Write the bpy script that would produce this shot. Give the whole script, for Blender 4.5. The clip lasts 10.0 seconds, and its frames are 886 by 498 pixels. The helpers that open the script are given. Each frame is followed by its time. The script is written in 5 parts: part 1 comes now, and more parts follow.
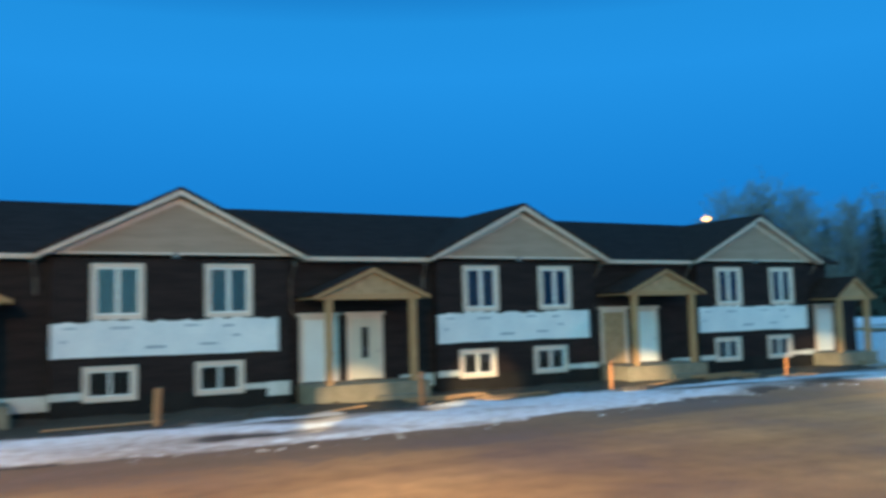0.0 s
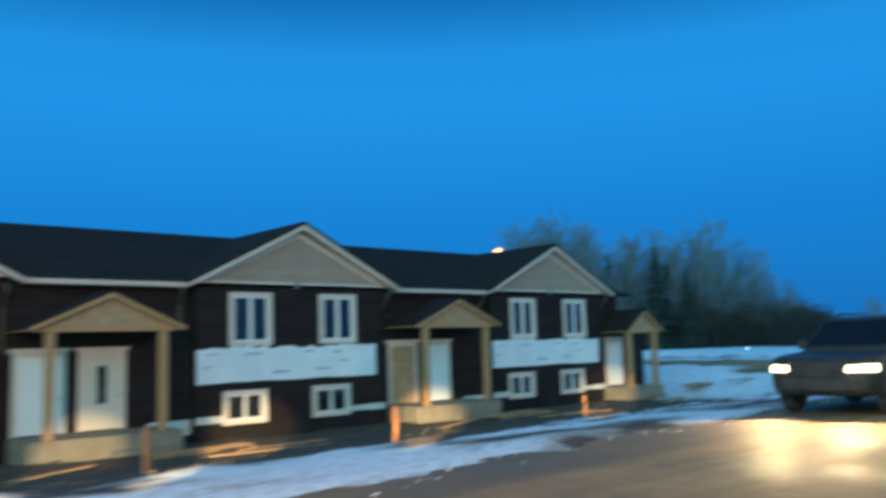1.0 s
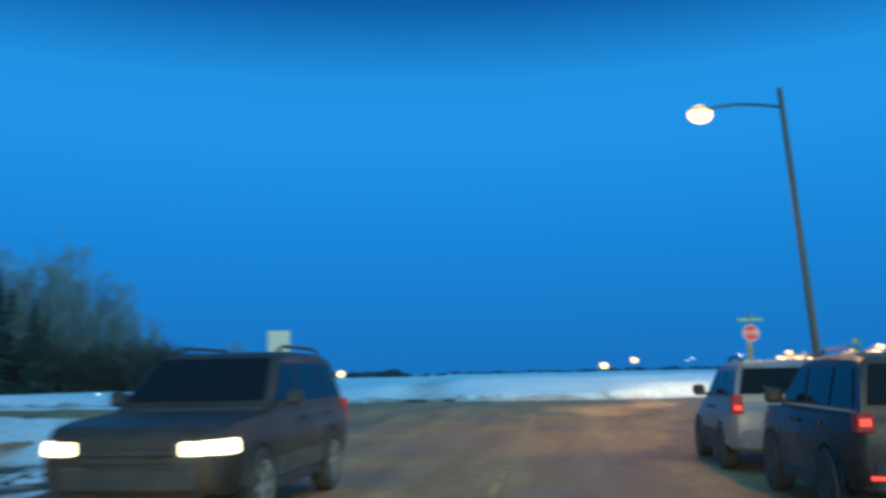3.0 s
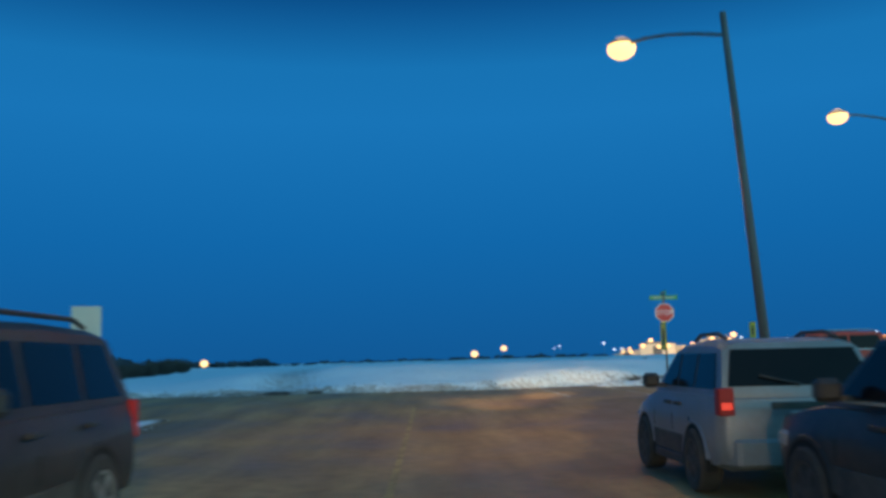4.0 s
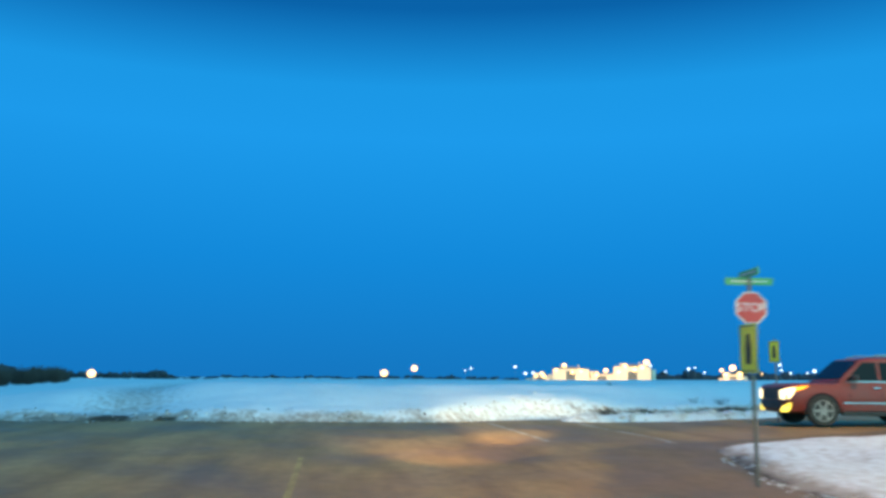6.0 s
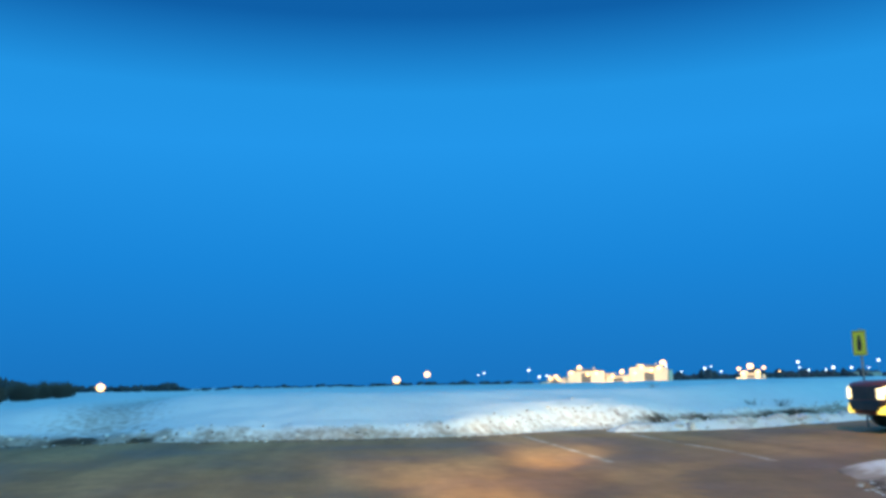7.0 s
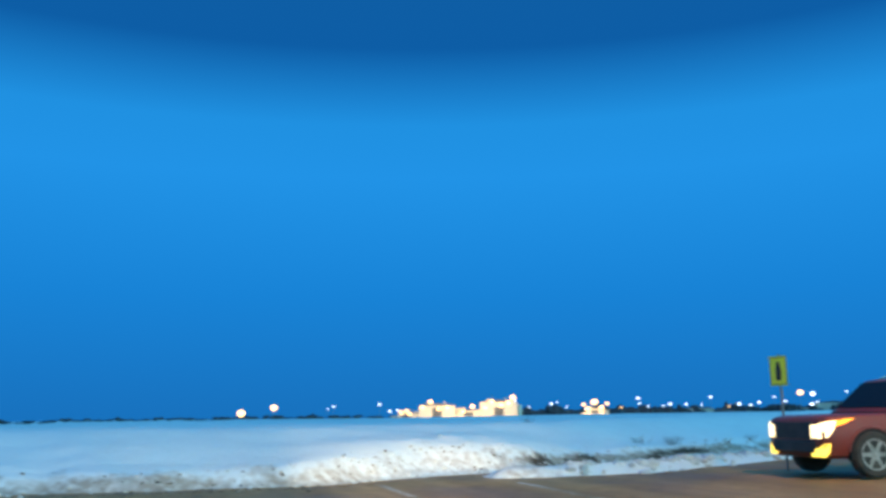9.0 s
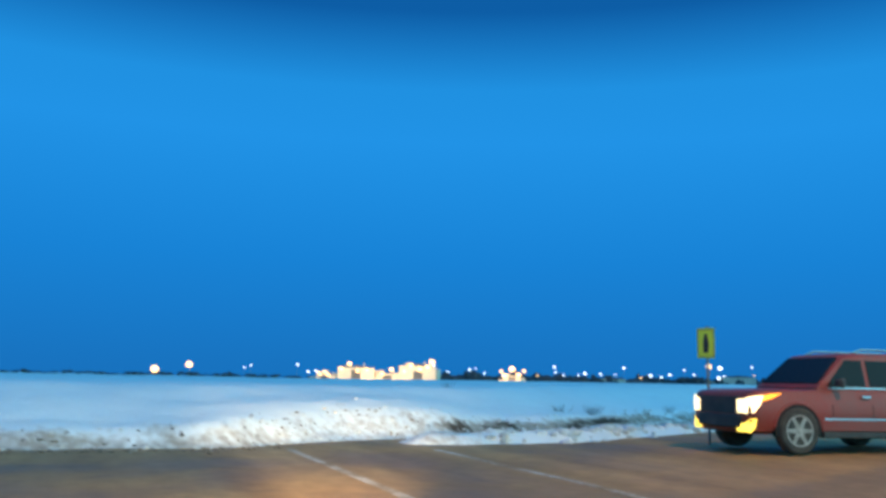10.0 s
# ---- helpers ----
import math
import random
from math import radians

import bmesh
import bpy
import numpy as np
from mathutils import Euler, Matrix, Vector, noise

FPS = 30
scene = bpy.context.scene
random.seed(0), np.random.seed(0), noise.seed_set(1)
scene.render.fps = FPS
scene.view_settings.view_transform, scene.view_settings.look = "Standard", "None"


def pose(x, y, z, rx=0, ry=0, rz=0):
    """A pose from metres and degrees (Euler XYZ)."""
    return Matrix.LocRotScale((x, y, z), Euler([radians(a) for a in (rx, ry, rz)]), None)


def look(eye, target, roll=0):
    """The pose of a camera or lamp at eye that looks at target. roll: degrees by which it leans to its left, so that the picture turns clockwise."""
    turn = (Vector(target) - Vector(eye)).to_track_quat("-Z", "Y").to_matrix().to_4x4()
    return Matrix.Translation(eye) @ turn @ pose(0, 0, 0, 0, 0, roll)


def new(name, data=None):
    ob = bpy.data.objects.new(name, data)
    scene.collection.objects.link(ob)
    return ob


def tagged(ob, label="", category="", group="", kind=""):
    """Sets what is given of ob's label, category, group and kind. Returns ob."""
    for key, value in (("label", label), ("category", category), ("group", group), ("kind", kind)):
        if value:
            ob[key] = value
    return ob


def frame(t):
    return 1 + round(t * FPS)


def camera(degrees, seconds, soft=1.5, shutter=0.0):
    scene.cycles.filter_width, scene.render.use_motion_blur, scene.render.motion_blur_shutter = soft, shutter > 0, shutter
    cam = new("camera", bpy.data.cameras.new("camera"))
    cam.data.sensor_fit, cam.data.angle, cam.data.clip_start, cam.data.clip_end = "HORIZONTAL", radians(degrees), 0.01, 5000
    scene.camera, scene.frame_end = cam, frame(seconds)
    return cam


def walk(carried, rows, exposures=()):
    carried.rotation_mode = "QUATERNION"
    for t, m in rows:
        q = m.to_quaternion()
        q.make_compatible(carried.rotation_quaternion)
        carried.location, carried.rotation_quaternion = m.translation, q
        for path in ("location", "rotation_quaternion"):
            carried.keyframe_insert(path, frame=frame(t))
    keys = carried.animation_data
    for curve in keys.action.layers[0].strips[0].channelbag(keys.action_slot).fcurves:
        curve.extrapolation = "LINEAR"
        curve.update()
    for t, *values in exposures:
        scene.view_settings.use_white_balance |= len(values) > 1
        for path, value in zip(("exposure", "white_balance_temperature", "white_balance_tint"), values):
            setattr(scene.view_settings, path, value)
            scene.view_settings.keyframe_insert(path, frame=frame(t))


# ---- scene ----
cam = camera(55.15, 10.0, 3.2, 0.8)
PATH = [
    (0.0, pose(0.000, 0.000, 1.511, 94.612, 1.493, -27.958)),
    (0.5, pose(1.210, 1.613, 1.501, 95.197, 1.514, -34.851)),
    (1.0, pose(2.590, 2.962, 1.505, 96.526, 1.763, -41.770)),
    (1.5, pose(4.291, 4.131, 1.510, 97.847, 1.335, -50.273)),
    (2.0, pose(6.288, 4.943, 1.482, 97.587, 1.225, -59.989)),
    (2.5, pose(8.371, 5.538, 1.482, 98.560, -0.649, -73.040)),
    (3.0, pose(10.449, 6.066, 1.536, 98.377, 1.031, -82.303)),
    (4.5, pose(17.427, 6.515, 1.488, 96.434, 1.337, -93.191)),
    (5.0, pose(20.053, 6.462, 1.489, 95.359, 2.122, -95.404)),
    (5.5, pose(22.605, 6.375, 1.497, 98.589, 0.017, -97.951)),
    (6.0, pose(25.114, 6.394, 1.493, 98.730, -0.580, -97.079)),
    (7.5, pose(30.746, 6.039, 1.523, 99.456, 1.975, -96.735)),
    (8.0, pose(32.248, 5.824, 1.481, 100.972, 1.211, -102.183)),
    (8.5, pose(33.221, 5.610, 1.496, 100.976, 0.262, -104.500)),
    (9.0, pose(33.813, 5.457, 1.498, 101.235, 0.529, -106.222)),
    (9.5, pose(34.312, 5.298, 1.500, 100.460, -0.301, -109.553)),
    (10.0, pose(34.847, 5.114, 1.492, 98.877, -1.301, -111.638)),
]
walk(cam, PATH, [(0.0, 0.0, 6500, 10), (2.5, 0.0, 6500, 10), (3.2, 0.0, 6500, 10), (4.3, -0.9, 6500, 10), (4.6, -0.9, 6550, 10), (5.0, -0.35, 6600, 6), (5.5, 0.15, 6650, 2), (6.2, 0.12, 6650, 2), (7.3, 0.05, 6550, 10), (10.0, 0.0, 6500, 10)])

# ---- light: blue winter dusk, pale afterglow behind the car, sodium street lamps ----
world = bpy.data.worlds.new("dusk")
scene.world = world
world.use_nodes = True
wn, wl = world.node_tree.nodes, world.node_tree.links
wn.clear()
w_out = wn.new("ShaderNodeOutputWorld")
w_bg = wn.new("ShaderNodeBackground")
w_co = wn.new("ShaderNodeTexCoord")
w_sep = wn.new("ShaderNodeSeparateXYZ")
w_el = wn.new("ShaderNodeMath")
w_el.operation = "ARCSINE"
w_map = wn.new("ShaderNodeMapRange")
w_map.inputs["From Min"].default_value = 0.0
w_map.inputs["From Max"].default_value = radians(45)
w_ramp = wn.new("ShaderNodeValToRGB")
# the windscreen's dark tint strip is put into these colours, 24 to 36 degrees
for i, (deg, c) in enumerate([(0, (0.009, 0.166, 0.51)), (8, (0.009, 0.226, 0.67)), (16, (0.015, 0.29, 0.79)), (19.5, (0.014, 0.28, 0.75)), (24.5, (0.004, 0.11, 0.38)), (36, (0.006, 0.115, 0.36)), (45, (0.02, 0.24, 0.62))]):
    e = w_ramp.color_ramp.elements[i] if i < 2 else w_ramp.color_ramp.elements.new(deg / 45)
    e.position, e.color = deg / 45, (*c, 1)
# afterglow low in the sky behind the starting point
w_dot = wn.new("ShaderNodeVectorMath")
w_dot.operation = "DOT_PRODUCT"
w_dot.inputs[1].default_value = Vector((-0.80, -0.60, 0.10)).normalized()
w_glow = wn.new("ShaderNodeMapRange")
w_glow.interpolation_type = "SMOOTHSTEP"
w_glow.inputs["From Min"].default_value = 0.05
w_glow.inputs["From Max"].default_value = 0.95
w_low = wn.new("ShaderNodeMapRange")
w_low.interpolation_type = "SMOOTHSTEP"
w_low.inputs["From Min"].default_value, w_low.inputs["From Max"].default_value = radians(6), radians(60)
w_low.inputs["To Min"].default_value, w_low.inputs["To Max"].default_value = 1.0, 0.06
w_mul = wn.new("ShaderNodeMath")
w_mul.operation = "MULTIPLY"
w_mix = wn.new("ShaderNodeMix")
w_mix.data_type = "RGBA"
w_mix.inputs[7].default_value = (0.66, 2.08, 2.50, 1)
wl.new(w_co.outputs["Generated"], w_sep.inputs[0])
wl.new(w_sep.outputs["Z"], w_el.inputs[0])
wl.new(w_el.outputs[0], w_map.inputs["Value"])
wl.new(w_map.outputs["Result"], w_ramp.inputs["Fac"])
wl.new(w_co.outputs["Generated"], w_dot.inputs[0])
wl.new(w_dot.outputs["Value"], w_glow.inputs["Value"])
wl.new(w_el.outputs[0], w_low.inputs["Value"])
wl.new(w_glow.outputs["Result"], w_mul.inputs[0])
wl.new(w_low.outputs["Result"], w_mul.inputs[1])
wl.new(w_mul.outputs[0], w_mix.inputs[0])
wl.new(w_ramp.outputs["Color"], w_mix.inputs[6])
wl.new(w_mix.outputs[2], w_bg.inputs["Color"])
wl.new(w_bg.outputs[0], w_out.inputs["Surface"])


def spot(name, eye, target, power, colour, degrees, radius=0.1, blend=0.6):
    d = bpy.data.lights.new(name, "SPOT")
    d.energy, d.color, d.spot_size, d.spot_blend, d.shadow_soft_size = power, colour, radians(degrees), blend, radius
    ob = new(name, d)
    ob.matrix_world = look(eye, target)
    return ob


SODIUM = (1.0, 0.52, 0.15)
LOWBEAM = (1.0, 0.67, 0.33)
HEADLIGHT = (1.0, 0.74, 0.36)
spot("street_lamp_light", (32.65, 2.15, 7.85), (32.4, 5.4, 0), 1300, SODIUM, 150, 0.15)
spot("street_lamp_light", (41.6, -6.6, 8.8), (43.0, -4.0, 0), 2400, SODIUM, 150, 0.15)
# lamp assumed behind the start, never in view, made strong as warm fill
spot("street_lamp_light", (-5.0, 1.2, 7.95), (-1.0, 9.0, 0), 9300, SODIUM, 150, 0.15)
spot("yard_lamp_light", (50.0, 49.2, 8.4), (49.0, 46.0, 0), 1500, SODIUM, 150, 0.15)
# spots added on the empty road, filling in for the driving car's moving beams
spot("beam_standin_spot", (38.6, 4.1, 1.05), (54.0, 0.2, 0.9), 12500, LOWBEAM, 27, 0.08, 1.0)
spot("beam_standin_spot", (36.5, 4.7, 1.3), (50.0, 3.6, 2.7), 4600, LOWBEAM, 62, 0.15, 1.0)
spot("beam_standin_spot", (24.5, 6.3, 1.15), (38.0, 4.6, 0.7), 340, LOWBEAM, 60, 0.15, 1.0)
spot("beam_standin_spot", (12.5, 6.2, 1.15), (27.0, 6.2, 0.7), 2200, LOWBEAM, 44, 0.15, 1.0)
spot("beam_standin_spot", (1.2, 5.0, 1.0), (10.4, 26.0, -1.15), 34000, HEADLIGHT, 7, 0.08, 0.9)
spot("beam_standin_spot", (2.8, 7.0, 1.0), (15.4, 26.2, -1.05), 52000, HEADLIGHT, 7.5, 0.08, 0.9)
spot("beam_standin_spot", (6.5, 8.0, 1.0), (22.6, 26.2, -1.25), 70000, HEADLIGHT, 7, 0.08, 0.9)
spot("beam_standin_spot", (9.0, 8.5, 1.0), (33.4, 26.6, -0.95), 60000, HEADLIGHT, 6, 0.08, 0.9)
spot("beam_standin_spot", (1.2, 3.6, 1.0), (13.0, 18.0, 0.2), 900, LOWBEAM, 60, 0.15, 1.0)
spot("suv_headlight_beam", (17.9, 10.9, 0.95), (15.4, 9.8, 0.0), 560, HEADLIGHT, 110, 0.08, 1.0)
spot("suv_headlight_beam", (17.9, 9.5, 0.95), (15.4, 8.2, 0.0), 560, HEADLIGHT, 110, 0.08, 1.0)


# ---- materials ----
def material(name, colour, rough=0.7, metal=0.0, second=None, scale=3.0, amount=0.5, bump=0.0, bump_scale=40.0, stretch=(1, 1, 1), coat=0.0, spec=0.5):
    """Principled paint with two scales of noise between colour and second, and a fine relief."""
    m = bpy.data.materials.new(name)
    m.use_nodes = True
    n, l = m.node_tree.nodes, m.node_tree.links
    p = n["Principled BSDF"]
    p.inputs["Roughness"].default_value, p.inputs["Metallic"].default_value = rough, metal
    p.inputs["Coat Weight"].default_value, p.inputs["Specular IOR Level"].default_value = coat, spec
    co = n.new("ShaderNodeTexCoord")
    mp = n.new("ShaderNodeMapping")
    mp.inputs["Scale"].default_value = stretch
    l.new(co.outputs["Object"], mp.inputs[0])
    second = second or tuple(c * 0.72 for c in colour)
    big, fine = n.new("ShaderNodeTexNoise"), n.new("ShaderNodeTexNoise")
    big.inputs["Scale"].default_value, big.inputs["Detail"].default_value = scale, 5
    fine.inputs["Scale"].default_value, fine.inputs["Detail"].default_value = scale * 9, 4
    add = n.new("ShaderNodeMath")
    add.operation = "MULTIPLY_ADD"
    add.inputs[1].default_value = 0.45
    ramp = n.new("ShaderNodeMapRange")
    ramp.inputs["From Min"].default_value, ramp.inputs["From Max"].default_value = 0.55, 0.9
    ramp.inputs["To Max"].default_value = amount
    mix = n.new("ShaderNodeMix")
    mix.data_type = "RGBA"
    mix.inputs[6].default_value, mix.inputs[7].default_value = (*colour, 1), (*second, 1)
    l.new(mp.outputs[0], big.inputs[0]), l.new(mp.outputs[0], fine.inputs[0])
    l.new(fine.outputs["Fac"], add.inputs[0]), l.new(big.outputs["Fac"], add.inputs[2])
    l.new(add.outputs[0], ramp.inputs["Value"]), l.new(ramp.outputs[0], mix.inputs[0])
    l.new(mix.outputs[2], p.inputs["Base Color"])
    if bump:
        b, t = n.new("ShaderNodeBump"), n.new("ShaderNodeTexNoise")
        t.inputs["Scale"].default_value, t.inputs["Detail"].default_value = bump_scale, 3
        b.inputs["Strength"].default_value, b.inputs["Distance"].default_value = bump, 0.02
        l.new(mp.outputs[0], t.inputs[0]), l.new(t.outputs["Fac"], b.inputs["Height"])
        l.new(b.outputs[0], p.inputs["Normal"])
    return m


def glow(name, colour, strength):
    m = bpy.data.materials.new(name)
    m.use_nodes = True
    p = m.node_tree.nodes["Principled BSDF"]
    p.inputs["Base Color"].default_value = (*colour, 1)
    p.inputs["Emission Color"].default_value, p.inputs["Emission Strength"].default_value = (*colour, 1), strength
    return m


def glass(name, tint=(0.9, 0.95, 1.0), transmission=1.0):
    m = bpy.data.materials.new(name)
    m.use_nodes = True
    p = m.node_tree.nodes["Principled BSDF"]
    p.inputs["Base Color"].default_value = (*tint, 1)
    p.inputs["Roughness"].default_value, p.inputs["Transmission Weight"].default_value, p.inputs["IOR"].default_value = 0.03, transmission, 1.5
    return m


SNOW_W = (0.78, 0.85, 0.89)


def ground_material():
    """Snow over dark earth; the vertex value 'earth' says how much soil is bare, and noise frays the border."""
    m = bpy.data.materials.new("snowy_ground")
    m.use_nodes = True
    n, l = m.node_tree.nodes, m.node_tree.links
    p = n["Principled BSDF"]
    p.inputs["Roughness"].default_value = 0.85
    co = n.new("ShaderNodeTexCoord")
    at = n.new("ShaderNodeAttribute")
    at.attribute_name = "earth"
    t1, t2, t3 = n.new("ShaderNodeTexNoise"), n.new("ShaderNodeTexNoise"), n.new("ShaderNodeTexNoise")
    t1.inputs["Scale"].default_value, t1.inputs["Detail"].default_value = 0.9, 7
    t2.inputs["Scale"].default_value, t2.inputs["Detail"].default_value = 5.0, 6
    t3.inputs["Scale"].default_value, t3.inputs["Detail"].default_value = 1.7, 6
    for t in (t1, t2, t3):
        l.new(co.outputs["Object"], t.inputs[0])
    add = n.new("ShaderNodeMath")
    l.new(at.outputs["Fac"], add.inputs[0]), l.new(t1.outputs["Fac"], add.inputs[1])
    edge = n.new("ShaderNodeMapRange")
    edge.inputs["From Min"].default_value, edge.inputs["From Max"].default_value = 1.01, 1.15
    l.new(add.outputs[0], edge.inputs["Value"])
    snow, soil, mix = n.new("ShaderNodeMix"), n.new("ShaderNodeMix"), n.new("ShaderNodeMix")
    for x in (snow, soil, mix):
        x.data_type = "RGBA"
    snow.inputs[6].default_value, snow.inputs[7].default_value = (*SNOW_W, 1), (0.68, 0.74, 0.78, 1)
    soil.inputs[6].default_value, soil.inputs[7].default_value = (0.014, 0.0105, 0.008, 1), (0.11, 0.076, 0.048, 1)
    l.new(t3.outputs["Fac"], snow.inputs[0]), l.new(t2.outputs["Fac"], soil.inputs[0])
    # trodden slush and sand thinly over the snow
    sand, worn, dirty = n.new("ShaderNodeMath"), n.new("ShaderNodeMapRange"), n.new("ShaderNodeMix")
    dirty.data_type = "RGBA"
    sand.operation = "MULTIPLY_ADD"
    sand.inputs[1].default_value = 0.5
    worn.inputs["From Min"].default_value, worn.inputs["From Max"].default_value, worn.inputs["To Max"].default_value = 0.52, 0.74, 0.85
    dirty.inputs[7].default_value = (0.28, 0.232, 0.185, 1)
    l.new(t2.outputs["Fac"], sand.inputs[0]), l.new(at.outputs["Fac"], sand.inputs[2]), l.new(sand.outputs[0], worn.inputs["Value"])
    l.new(worn.outputs[0], dirty.inputs[0]), l.new(snow.outputs[2], dirty.inputs[6])
    l.new(edge.outputs[0], mix.inputs[0]), l.new(dirty.outputs[2], mix.inputs[6]), l.new(soil.outputs[2], mix.inputs[7])
    l.new(mix.outputs[2], p.inputs["Base Color"])
    sum_h = n.new("ShaderNodeMath")
    sum_h.operation = "MULTIPLY_ADD"
    sum_h.inputs[1].default_value = 0.6
    l.new(t2.outputs["Fac"], sum_h.inputs[0]), l.new(t3.outputs["Fac"], sum_h.inputs[2])
    b = n.new("ShaderNodeBump")
    b.inputs["Strength"].default_value, b.inputs["Distance"].default_value = 0.7, 0.06
    l.new(sum_h.outputs[0], b.inputs["Height"]), l.new(b.outputs[0], p.inputs["Normal"])
    return m


def road_material():
    """Frozen brown gravel-and-slush road, streaked along the wheel tracks."""
    m = bpy.data.materials.new("dirty_winter_road")
    m.use_nodes = True
    n, l = m.node_tree.nodes, m.node_tree.links
    p = n["Principled BSDF"]
    co, mp = n.new("ShaderNodeTexCoord"), n.new("ShaderNodeMapping")
    mp.inputs["Scale"].default_value = (0.12, 1.0, 1.0)
    l.new(co.outputs["Object"], mp.inputs[0])
    streak, patch, grit, lump = n.new("ShaderNodeTexNoise"), n.new("ShaderNodeTexNoise"), n.new("ShaderNodeTexNoise"), n.new("ShaderNodeTexNoise")
    for t, s, d, src in ((streak, 1.1, 5, mp), (patch, 0.45, 7, co), (grit, 34, 4, co), (lump, 3.4, 8, co)):
        t.inputs["Scale"].default_value, t.inputs["Detail"].default_value = s, d
        l.new(src.outputs[0] if src is mp else co.outputs["Object"], t.inputs[0])
    r1 = n.new("ShaderNodeValToRGB")
    for i, (pos, c) in enumerate([(0.38, (0.215, 0.122, 0.046)), (0.50, (0.315, 0.183, 0.070)), (0.62, (0.42, 0.258, 0.108))]):
        e = r1.color_ramp.elements[i] if i < 2 else r1.color_ramp.elements.new(pos)
        e.position, e.color = pos, (*c, 1)
    add = n.new("ShaderNodeMath")
    add.operation = "MULTIPLY_ADD"
    add.inputs[1].default_value = 0.5
    half = n.new("ShaderNodeMath")
    half.operation = "MULTIPLY"
    half.inputs[1].default_value = 0.5
    l.new(patch.outputs["Fac"], half.inputs[0])
    l.new(streak.outputs["Fac"], add.inputs[0]), l.new(half.outputs[0], add.inputs[2])
    l.new(add.outputs[0], r1.inputs["Fac"])
    g = n.new("ShaderNodeMix")
    g.data_type, g.blend_type = "RGBA", "MULTIPLY"
    g.inputs[0].default_value = 0.75
    gm = n.new("ShaderNodeMapRange")
    gm.inputs["To Min"].default_value, gm.inputs["To Max"].default_value = 0.62, 1.34
    gm.inputs["From Min"].default_value, gm.inputs["From Max"].default_value = 0.3, 0.7
    both = n.new("ShaderNodeMath")
    both.operation = "MULTIPLY_ADD"
    both.inputs[1].default_value = 0.65
    third = n.new("ShaderNodeMath")
    third.operation = "MULTIPLY"
    third.inputs[1].default_value = 0.35
    l.new(grit.outputs["Fac"], third.inputs[0]), l.new(lump.outputs["Fac"], both.inputs[0]), l.new(third.outputs[0], both.inputs[2])
    l.new(both.outputs[0], gm.inputs["Value"])
    l.new(r1.outputs["Color"], g.inputs[6]), l.new(gm.outputs[0], g.inputs[7])
    # trodden grey ice where the vertex value 'ice' is high
    at, ia, ie = n.new("ShaderNodeAttribute"), n.new("ShaderNodeMath"), n.new("ShaderNodeMapRange")
    at.attribute_name = "ice"
    l.new(at.outputs["Fac"], ia.inputs[0]), l.new(lump.outputs["Fac"], ia.inputs[1])
    ie.inputs["From Min"].default_value, ie.inputs["From Max"].default_value, ie.inputs["To Max"].default_value = 0.95, 1.25, 0.7
    l.new(ia.outputs[0], ie.inputs["Value"])
    ice, tone = n.new("ShaderNodeMix"), n.new("ShaderNodeMix")
    ice.data_type = tone.data_type = "RGBA"
    tone.inputs[6].default_value, tone.inputs[7].default_value = (0.045, 0.031, 0.021, 1), (0.17, 0.130, 0.090, 1)
    l.new(both.outputs[0], tone.inputs[0])
    l.new(ie.outputs[0], ice.inputs[0]), l.new(g.outputs[2], ice.inputs[6]), l.new(tone.outputs[2], ice.inputs[7])
    l.new(ice.outputs[2], p.inputs["Base Color"])
    ro = n.new("ShaderNodeMapRange")
    ro.inputs["From Min"].default_value, ro.inputs["From Max"].default_value = 0.35, 0.7
    ro.inputs["To Min"].default_value, ro.inputs["To Max"].default_value = 0.55, 0.9
    l.new(patch.outputs["Fac"], ro.inputs["Value"]), l.new(ro.outputs[0], p.inputs["Roughness"])
    b = n.new("ShaderNodeBump")
    b.inputs["Strength"].default_value, b.inputs["Distance"].default_value = 0.5, 0.014
    l.new(both.outputs[0], b.inputs["Height"]), l.new(b.outputs[0], p.inputs["Normal"])
    return m


def siding_material(name, colour, pitch, second):
    """Lapped boards: a saw-tooth relief in height, colour uneven from board to board."""
    m = material(name, colour, 0.75, spec=0.22, second=second, scale=1.4, amount=0.8, stretch=(0.6, 0.6, 4))
    n, l = m.node_tree.nodes, m.node_tree.links
    co, w, b = n.new("ShaderNodeTexCoord"), n.new("ShaderNodeTexWave"), n.new("ShaderNodeBump")
    w.wave_type, w.bands_direction, w.wave_profile = "BANDS", "Z", "SAW"
    w.inputs["Scale"].default_value = 0.314 / pitch
    b.inputs["Strength"].default_value, b.inputs["Distance"].default_value = 0.9, 0.015
    l.new(co.outputs["Object"], w.inputs[0]), l.new(w.outputs["Fac"], b.inputs["Height"])
    l.new(b.outputs[0], n["Principled BSDF"].inputs["Normal"])
    return m


M_GROUND, M_ROAD = ground_material(), road_material()
M_SIDING = siding_material("dark_brown_siding", (0.0155, 0.0092, 0.0095), 0.15, (0.030, 0.019, 0.018))
M_SHAKE = siding_material("taupe_gable_siding", (0.385, 0.28, 0.222), 0.18, (0.30, 0.222, 0.174))
M_TRIM = material("cream_trim", (0.71, 0.57, 0.49), 0.55, second=(0.57, 0.45, 0.38), scale=2, bump=0.1)
M_WHITE = material("white_vinyl", (0.78, 0.78, 0.77), 0.4, second=(0.68, 0.68, 0.67), scale=2)
M_DOOR = material("dull_cream_door_paint", (0.62, 0.54, 0.45), 0.5, second=(0.54, 0.47, 0.39), scale=2)
M_SPOUT = material("brown_downspout", (0.16, 0.12, 0.105), 0.5, second=(0.12, 0.09, 0.08), scale=3)
